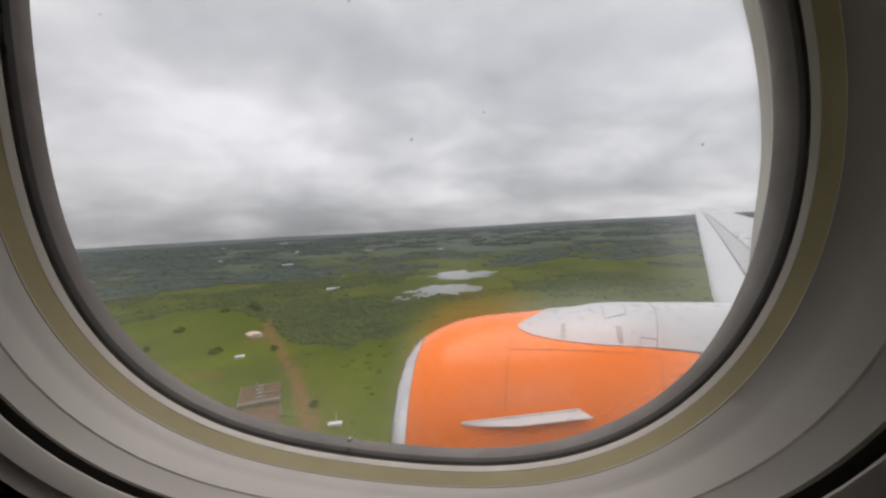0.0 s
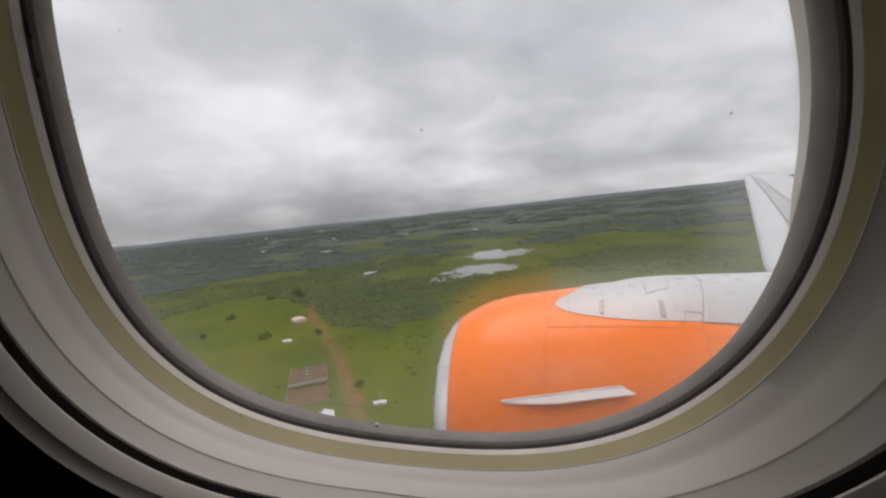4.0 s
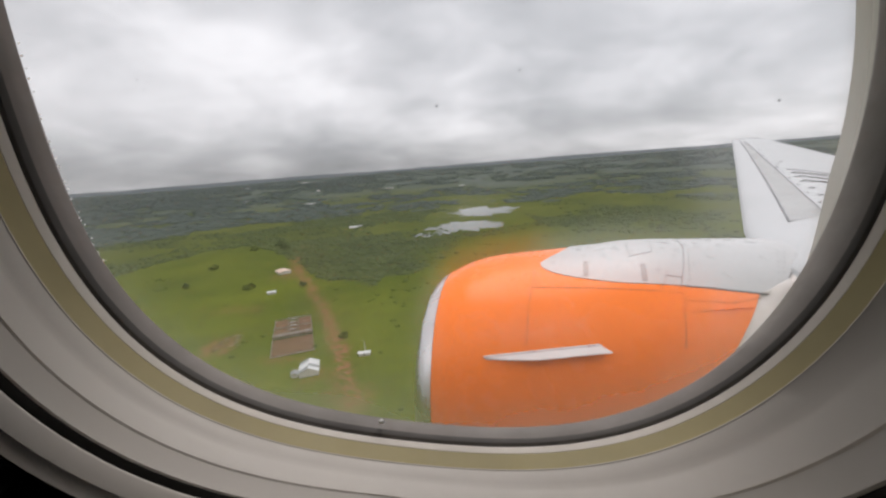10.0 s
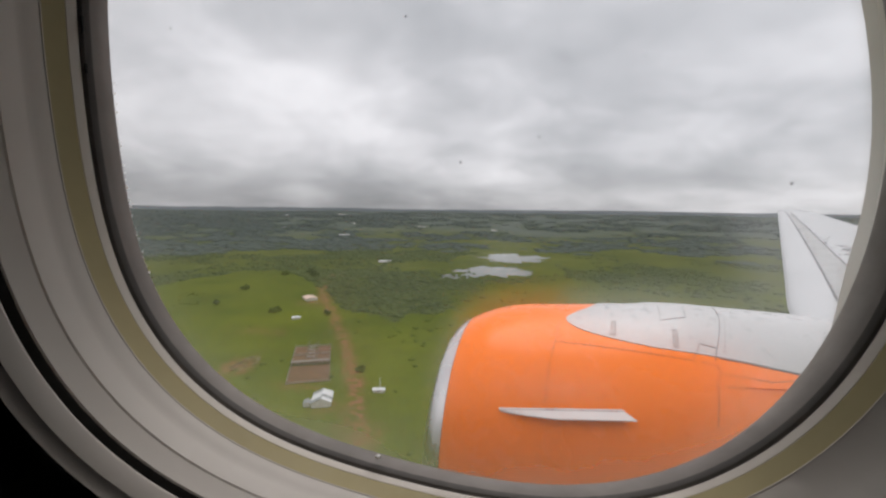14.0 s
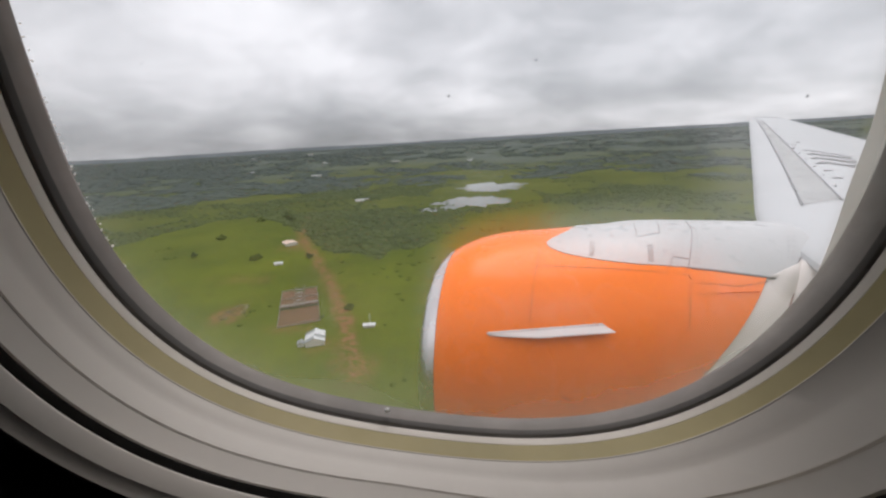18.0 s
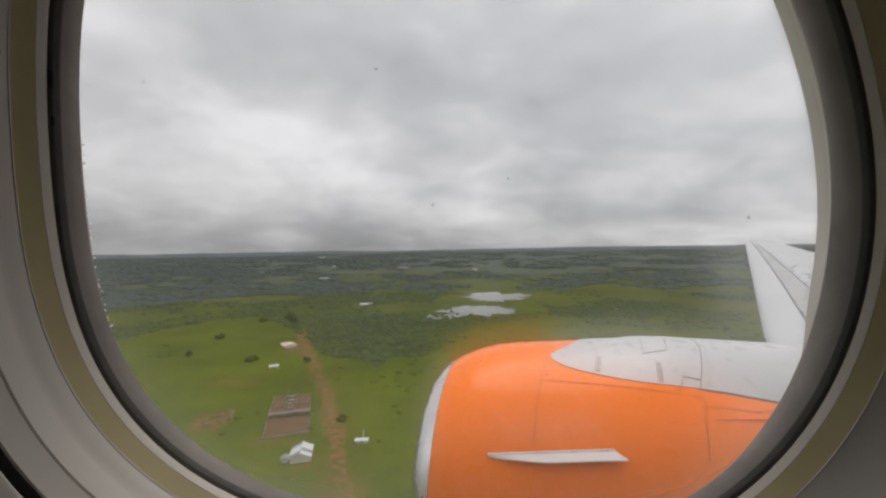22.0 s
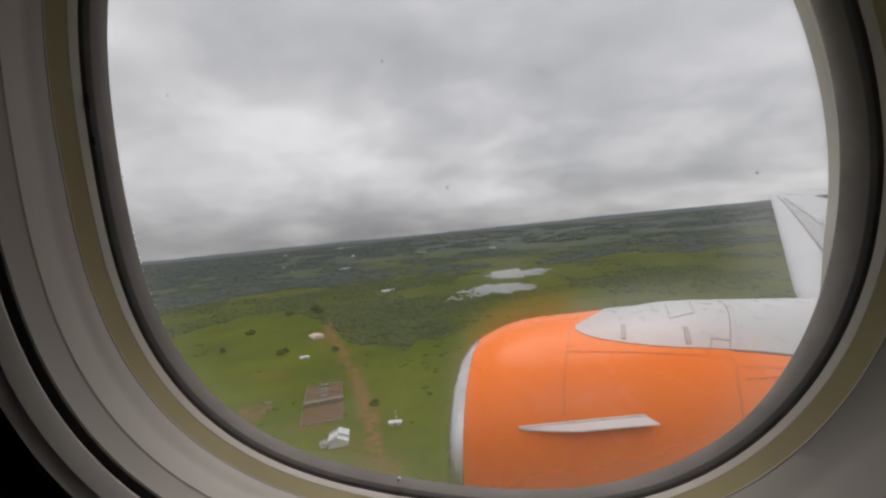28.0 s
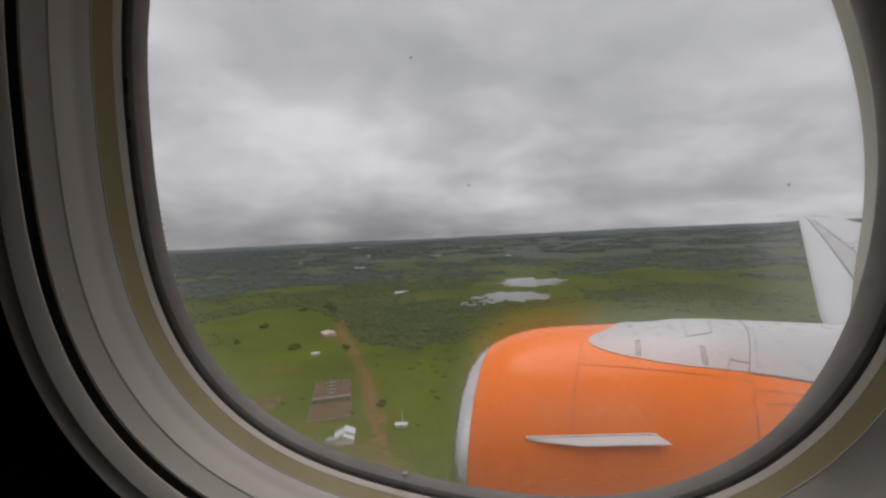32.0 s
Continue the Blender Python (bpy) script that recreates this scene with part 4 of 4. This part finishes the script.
def clump_mesh(name, spots, mat, label, category):
    """Many uneven crowns in one mesh: spots are rows of x, y, z, radius, height."""
    n = len(spots)
    s = np.array(spots)
    jit = rng.uniform(0.72, 1.2, (n, len(CV), 1))
    base = CV[None] * jit
    base[:, :, 0:2] *= s[:, 3][:, None, None]
    base[:, :, 2] = base[:, :, 2] * s[:, 4][:, None] * 0.85 + s[:, 4][:, None] * 0.10
    base += s[:, None, 0:3]
    fs = (CF[None] + (np.arange(n) * len(CV))[:, None, None]).reshape(-1, 3)
    me = bpy.data.meshes.new(name)
    me.vertices.add(n * len(CV))
    me.vertices.foreach_set("co", base.reshape(-1))
    me.loops.add(fs.size)
    me.loops.foreach_set("vertex_index", fs.reshape(-1))
    me.polygons.add(len(fs))
    me.polygons.foreach_set("loop_start", np.arange(0, fs.size, 3))
    me.update(calc_edges=True)
    me.polygons.foreach_set("use_smooth", [True] * len(fs))
    me.materials.append(mat)
    ob = new(name, me)
    return tagged(ob, label, category, kind="stuff")


m = Nodes("tree_foliage", 0.9)
geo = m.n.new("ShaderNodeNewGeometry")
c = m.ramp(geo.outputs["Random Per Island"], [(0.0, (0.044, 0.060, 0.026)), (0.45, (0.056, 0.074, 0.030)), (0.8, (0.070, 0.090, 0.032)), (1.0, (0.090, 0.108, 0.036))])
c = m.mix(m.ramp(m.noise(0.9, 4, 0.7), [(0.35, 0.55), (0.65, 1.0)]), (0.032, 0.046, 0.020), c)
c = m.mix(m.ramp(m.noise(0.018, 5, 0.6), [(0.38, 0.0), (0.62, 0.6)]), c, (0.082, 0.100, 0.036))
m.base(c).bump(m.noise(1.5, 4, 0.7), 0.5, 0.6)
m.bsdf.inputs["Specular IOR Level"].default_value = 0.08
M_TREE = m.mat
# paler and bluer than the near trees; distance haze put into the foliage colour
m = Nodes("hazed_far_foliage", 0.95)
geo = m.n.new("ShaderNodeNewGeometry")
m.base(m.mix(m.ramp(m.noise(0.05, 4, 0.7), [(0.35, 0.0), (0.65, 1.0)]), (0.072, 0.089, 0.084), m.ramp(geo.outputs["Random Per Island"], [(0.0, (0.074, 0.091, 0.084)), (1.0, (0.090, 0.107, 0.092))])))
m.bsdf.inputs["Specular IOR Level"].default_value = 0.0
M_HAZETREE = m.mat

near_wood, far_wood, bushes = [], [], []
for _ in range(34000):
    az = rng.uniform(-60, 44)
    r = sqrt(rng.uniform(420 ** 2, 1300 ** 2))
    x, y = r * sin(radians(az)), r * cos(radians(az))
    if rng.uniform() < is_wood(x, y) ** 1.8:
        rr = rng.uniform(2.8, 7.5)
        near_wood.append((x, y, height(x, y) - 0.8, rr, rr * rng.uniform(0.35, 0.65)))
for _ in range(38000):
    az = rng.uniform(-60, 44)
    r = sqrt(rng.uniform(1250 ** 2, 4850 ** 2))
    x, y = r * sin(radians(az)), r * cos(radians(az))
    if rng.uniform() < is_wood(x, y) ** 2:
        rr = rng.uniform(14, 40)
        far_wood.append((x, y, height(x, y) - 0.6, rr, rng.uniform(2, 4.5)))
# low scrub in the grass: thick on the aft side, thin and patchy elsewhere
for _ in range(26000):
    az = rng.uniform(-58, 40)
    r = sqrt(rng.uniform(170 ** 2, 820 ** 2))
    x, y = r * sin(radians(az)), r * cos(radians(az))
    n = noise.noise((x / 85, y / 85, 11.0)) + 0.6 * noise.noise((x / 28, y / 28, 13.0))
    if r > field_edge(az) + 40 and is_wood(x, y) > 0.5 or soil_at(x, y) > 0.25:
        continue
    if rng.uniform() < (0.06 + 0.30 * smooth(300, 480, r)) * smooth(0.0, 0.5, n + 0.25 * smooth(-22, -8, az) - 0.20):
        rr = rng.uniform(1.2, 3.6)
        bushes.append((x, y, height(x, y) - 0.35, rr, rr * rng.uniform(0.25, 0.45)))
m = Nodes("scrub_foliage", 0.95)
geo = m.n.new("ShaderNodeNewGeometry")
c = m.ramp(geo.outputs["Random Per Island"], [(0.0, (0.038, 0.060, 0.007)), (0.5, (0.052, 0.076, 0.008)), (1.0, (0.072, 0.094, 0.010))])
c = m.mix(m.ramp(m.noise(1.4, 4, 0.7), [(0.35, 0.5), (0.65, 1.0)]), (0.036, 0.052, 0.007), c)
m.base(c).bump(m.noise(2.5, 4, 0.7), 0.6, 0.5)
m.bsdf.inputs["Specular IOR Level"].default_value = 0.05
M_SCRUB = m.mat
clump_mesh("woodland", near_wood, M_TREE, "dense dark green woodland of uneven broadleaf crowns", "woods")
clump_mesh("far_woodland", far_wood, M_HAZETREE, "far woods in patches between fields, coloured pale with haze", "woods")
clump_mesh("scrub", bushes, M_SCRUB, "low green scrub scattered through the pasture", "scrub")

# ------------------------------------------------------------------ farm and loose trees on the land
def ground_thing(name, label, category, x, y, turn=0.0, group=""):
    ob = thing(name, label, category, group)
    ob.location, ob.rotation_euler = (x, y, height(x, y)), (0, 0, radians(turn))
    return ob


M_ROOF = worn("white_sheet_roof", (0.60, 0.61, 0.62), 0.45, vary=0.1, s1=0.4, s2=6, dirt=(0.4, 0.36, 0.3), dirt_amount=0.4)
M_GREYROOF = worn("grey_sheet_roof", (0.23, 0.24, 0.25), 0.5, vary=0.12, s1=0.4, s2=6)
M_DULLROOF = worn("dull_brown_sheet_roof", (0.17, 0.145, 0.125), 0.6, vary=0.2, s1=0.4, s2=6)
M_PINKROOF = worn("pale_clay_roof", (0.62, 0.46, 0.38), 0.7, vary=0.1, s1=0.4, s2=6)
M_PLASTER = worn("pale_plaster", (0.58, 0.55, 0.50), 0.8, vary=0.1, s1=0.6, s2=8)
M_WOOD = worn("weathered_timber", (0.30, 0.28, 0.25), 0.8, vary=0.2, s1=1, s2=12)
M_YARD = worn("brown_trampled_soil", (0.135, 0.068, 0.036), 0.95, vary=0.25, s1=0.12, s2=0.8, bump=0.3, bdist=0.1, dirt=(0.07, 0.058, 0.03), dirt_amount=0.6)
M_DRYWOOD = worn("bleached_branch", (0.42, 0.36, 0.29), 0.9, vary=0.2, s1=2, s2=9)
M_BARK = worn("grey_brown_bark", (0.10, 0.08, 0.06), 0.9, vary=0.2, s1=2, s2=9)
M_OPENING = worn("dark_opening", (0.03, 0.03, 0.03), 0.5, vary=0.2)


def gable(parent, w, d, h, rise, roof_mat, over=0.5, dx=0.0, dy=0.0, openings=3, patched=False):
    """Walls and a pitched roof of two slabs; the ridge runs along x."""
    bm = bmesh.new()
    pts = [(-w / 2, -d / 2, -1), (w / 2, -d / 2, -1), (w / 2, d / 2, -1), (-w / 2, d / 2, -1), (-w / 2, -d / 2, h), (w / 2, -d / 2, h), (w / 2, d / 2, h), (-w / 2, d / 2, h), (-w / 2, 0, h + rise), (w / 2, 0, h + rise)]
    vs = [bm.verts.new((x + dx, y + dy, z)) for x, y, z in pts]
    for f in ((0, 1, 5, 4), (2, 3, 7, 6), (1, 2, 6, 9, 5), (3, 0, 4, 8, 7), (0, 3, 2, 1)):
        bm.faces.new([vs[k] for k in f])
    walls = part("wall", bm, M_PLASTER, parent, "pale plastered walls")
    sheets = 4 if patched else 1
    for sgn, k in itertools.product((-1, 1), range(sheets)):
        bm = bmesh.new()
        sl, drop, step = d / 2 + over, rise * over / (d / 2), (w + 2 * over) / sheets
        xa, xb = -w / 2 - over + step * k, -w / 2 - over + step * (k + 1) - (0.04 if patched else 0)
        a = [(xa, sgn * sl, h - drop), (xb, sgn * sl, h - drop), (xb, 0, h + rise), (xa, 0, h + rise)]
        lo = [bm.verts.new((x + dx, y + dy, z + 0.03)) for x, y, z in a]
        hi = [bm.verts.new((x + dx, y + dy, z + 0.15)) for x, y, z in a]
        bm.faces.new(lo)
        bm.faces.new(hi)
        for q in range(4):
            bm.faces.new((lo[q], lo[(q + 1) % 4], hi[(q + 1) % 4], hi[q]))
        part("roof_sheet" if patched else "roof", bm, M_GREYROOF if patched and (k + (sgn > 0)) % 3 == 1 else roof_mat, parent)
    for k in range(openings):
        bm = bmesh.new()
        box_bm(bm, (0.9, 0.06, 1.1), Matrix.Translation((dx - w / 2 + (k + 0.5) * w / openings, dy - d / 2 - 0.02, h * 0.55)))
        part("window", bm, M_OPENING, walls)


house = ground_thing("farm_house", "farmhouse with patched white and grey sheet-metal roof beside a cattle yard", "house", -95, 247, 104)
gable(house, 15, 12, 3.2, 2.6, M_ROOF, patched=True)
gable(house, 5, 4, 2.3, 0.7, M_GREYROOF, dx=-3.0, dy=9.0, openings=1)
hut = ground_thing("hut", "small white-roofed hut in the pasture", "hut", -200, 444, 20)
gable(hut, 9, 5, 2.2, 0.9, M_ROOF, openings=1)
shed = ground_thing("barn", "broad barn with pale clay-coloured roof by the dirt road", "barn", -222, 537, 128)
gable(shed, 20, 15, 2.6, 1.4, M_PINKROOF)
stall = ground_thing("shed", "small pale shed with a tall thin pole in the pasture", "shed", -62, 265, 4)
gable(stall, 8, 3.5, 2.0, 0.6, M_ROOF, openings=1)
bm = bmesh.new()
bmesh.ops.create_cone(bm, cap_ends=True, segments=8, radius1=0.22, radius2=0.16, depth=9, matrix=Matrix.Translation((0.5, 2.6, 4.3)))
part("pole", bm, M_ROOF, stall, "tall thin pale pole")
ranch = ground_thing("ranch_house", "low ranch house with pale roofs among scrub", "house", -215, 964, 15)
gable(ranch, 20, 9, 3.0, 1.6, M_ROOF)
gable(ranch, 12, 7, 2.6, 1.2, M_GREYROOF, dx=16, dy=14, openings=2)

# far sheds
FAR_SHEDS = ((-593, 1847, 110, 14, 14), (-309, 2493, 120, 22, 4), (-784, 2632, 60, 22, 10), (-1502, 3202, 70, 26, 20), (-1178, 3594, 140, 30, 12), (120, 2300, 70, 20, 5), (-1050, 2200, 50, 14, 20))
for k, (x, y, w, d, turn) in enumerate(FAR_SHEDS):
    s = ground_thing("farm_shed", "low far farm shed with white roof among fields", "shed", x, y, turn, "far farm sheds")
    gable(s, w * 0.42, d * 0.7, 3.2, 1.4, (M_ROOF, M_GREYROOF, M_ROOF)[k % 3], openings=4)

# cattle yard: fenced pens on bare soil, a roofed bar across and a railed race up the middle
yard = ground_thing("cattle_yard", "fenced cattle yard of dark timber rails on bare soil", "cattle yard", -131, 318, 19)
YC, YS = cos(radians(19)), sin(radians(19))


def yard_z(x, y):
    """Height of the ground under a point of the yard, from the yard's own base."""
    return height(-131 + x * YC - y * YS, 318 + x * YS + y * YC) - height(-131, 318)


for x0, x1, y0, y1 in ((-15, 15, -46, -13), (-15, -4.2, -8, 36), (4.2, 15, -8, 36), (-4, 4, -8, 30)):
    rows = []
    for k in range(9):
        y = y0 + (y1 - y0) * k / 8
        rows.append([(x, y, yard_z(x, y) + (0.22 if 0 < j < 5 else -0.3)) for j, x in enumerate([x0 + (x1 - x0) * q for q in (0, 0.004, 0.35, 0.65, 0.996, 1)])])
    v, f = grid(rows)
    mesh_object("soil_floor", v, f, M_YARD, yard, "brown trampled soil")
posts = set()
for x0, y0, x1, y1 in ((-15, -46, 15, -46), (-15, -46, -15, 36), (15, -46, 15, 36), (-15, -12, 15, -12), (-15, -8, 15, -8), (-15, 36, 15, 36), (-4, -8, -4, 46), (4, -8, 4, 46), (-1.5, -8, -1.5, 40), (1.5, -8, 1.5, 40), (-15, 12, -4, 12), (4, 14, 15, 14), (-4, 4, 4, 4), (-4, 14, 4, 14), (-4, 24, 4, 24), (-4, 34, 4, 34)):
    ln = hypot(x1 - x0, y1 - y0)
    n = max(2, int(ln / 6))
    for k in range(n):
        xa, ya, xb, yb = x0 + (x1 - x0) * k / n, y0 + (y1 - y0) * k / n, x0 + (x1 - x0) * (k + 1) / n, y0 + (y1 - y0) * (k + 1) / n
        zm = (yard_z(xa, ya) + yard_z(xb, yb)) / 2
        bm = bmesh.new()
        for hgt in (0.5, 1.0, 1.5):
            box_bm(bm, (ln / n, 0.12, 0.16), Matrix.Translation(((xa + xb) / 2, (ya + yb) / 2, zm + hgt)) @ Matrix.Rotation(atan2(yb - ya, xb - xa), 4, "Z"))
        part("rail_panel", bm, M_WOOD, yard)
        posts |= {(round(xa, 1), round(ya, 1)), (round(xb, 1), round(yb, 1))}
for x, y in sorted(posts):
    bm = bmesh.new()
    bmesh.ops.create_cone(bm, cap_ends=True, segments=6, radius1=0.17, radius2=0.14, depth=2.6, matrix=Matrix.Translation((x, y, 0.7 + yard_z(x, y))))
    part("post", bm, M_WOOD, yard)
for k in range(6):
    bm = bmesh.new()
    box_bm(bm, (5.1, 4.6, 0.12), Matrix.Translation((-12.6 + 5.04 * k, -10, 3.0 + 0.03 * (k % 2) + yard_z(0, -10))))
    part("roof_sheet", bm, M_DULLROOF, yard, "dull grey-brown sheet roof across the pens")
for y in (2, 11, 20, 29):
    bm = bmesh.new()
    box_bm(bm, (5.0, 0.5, 0.12), Matrix.Translation((0, y, 2.4 + yard_z(0, y))))
    part("race_beam", bm, M_ROOF, yard, "pale beam over the race")

# loose trees and bushes, each a trunk with limbs and a crown of many small clumps
M_LEAF = M_TREE
m = Nodes("bush_foliage", 0.95)
geo = m.n.new("ShaderNodeNewGeometry")
m.base(m.ramp(geo.outputs["Random Per Island"], [(0.0, (0.060, 0.080, 0.018)), (0.5, (0.085, 0.108, 0.024)), (1.0, (0.115, 0.136, 0.030))])).bump(m.noise(2.5, 4, 0.7), 0.6, 0.4)
m.bsdf.inputs["Specular IOR Level"].default_value = 0.05
M_BUSH = m.mat


def tree(x, y, size, bush=False):
    ob = ground_thing("bush" if bush else "tree", "low dark green bush standing alone in pasture" if bush else "dark green broadleaf tree standing alone in pasture", "bush" if bush else "tree", x, y, random.uniform(0, 360), "loose bushes" if bush else "loose trees")
    bm = bmesh.new()
    th = size * (0.10 if bush else 0.26)
    bmesh.ops.create_cone(bm, cap_ends=True, segments=7, radius1=size * 0.055, radius2=size * 0.03, depth=th + 0.6, matrix=Matrix.Translation((0, 0, th / 2 - 0.3)))
    for k in range(4):
        a = k * pi / 2 + random.uniform(-0.4, 0.4)
        bmesh.ops.create_cone(bm, cap_ends=True, segments=5, radius1=size * 0.026, radius2=size * 0.01, depth=size * 0.4, matrix=Matrix.Translation((cos(a) * size * 0.12, sin(a) * size * 0.12, th + size * 0.1)) @ Matrix.Rotation(a, 4, "Z") @ Matrix.Rotation(0.7, 4, "Y"))
    part("trunk", bm, M_BARK, ob)
    vs, fs, off = [], [], 0
    for k in range(46):
        a, rr = random.uniform(0, 2 * pi), size * 0.46 * sqrt(random.random())
        zc = th + size * (0.02 + 0.62 * random.random() * (1 - (rr / (size * 0.5)) ** 2))
        if bush:
            zc *= 0.7
        cs = size * random.uniform(0.07, 0.15)
        for v0 in CV:
            j = random.uniform(0.6, 1.3)
            vs.append((cos(a) * rr + v0[0] * cs * j, sin(a) * rr + v0[1] * cs * j, zc + v0[2] * cs * j * 0.8))
        fs += [tuple(int(q) + off for q in t) for t in CF]
        off += len(CV)
    mesh_object("crown", vs, fs, M_BUSH if bush else M_LEAF, ob, smooth=False)
    return ob


# felled branches heaped on the bare patch beside the yard
pile = ground_thing("brush_pile", "grey-brown heap of felled branches on bare soil", "brush pile", -180, 305)
random.seed(5)
for k in range(70):
    a, rr, ln = random.uniform(0, 2 * pi), 13 * sqrt(random.random()), random.uniform(3, 7.5)
    px, py = cos(a) * rr * 0.7, sin(a) * rr * 1.2
    bm = bmesh.new()
    bmesh.ops.create_cone(bm, cap_ends=True, segments=5, radius1=0.16, radius2=0.05, depth=ln, matrix=Matrix.Translation((px, py, 0.35 + random.uniform(0, 1.0) * (1 - rr / 14) + height(px - 180, py + 305) - height(-180, 305))) @ Matrix.Rotation(random.uniform(0, pi), 4, "Z") @ Matrix.Rotation(pi / 2 + random.uniform(-0.2, 0.2), 4, "Y"))
    part("branch", bm, M_BARK if k % 3 else M_DRYWOOD, pile)

random.seed(11)
for x, y, size, low in ((-331, 565, 15, True), (-325, 683, 16, True), (-285, 700, 18, False), (-268, 672, 15, False), (-170, 462, 9, False), (-85, 300, 9, True), (-238, 470, 15, True)):
    tree(x, y, size, low)
placed = 0
while placed < 4:
    az, r = random.uniform(-52, 6), random.uniform(210, 720)
    x, y = r * sin(radians(az)), r * cos(radians(az))
    if r > field_edge(az) - 15 or soil_at(x, y) > 0.2 or hypot(x + 131, y - 318) < 55 or hypot(x + 95, y - 247) < 30:
        continue
    tree(x, y, random.uniform(4, 9), bush=random.random() < 0.7)
    placed += 1
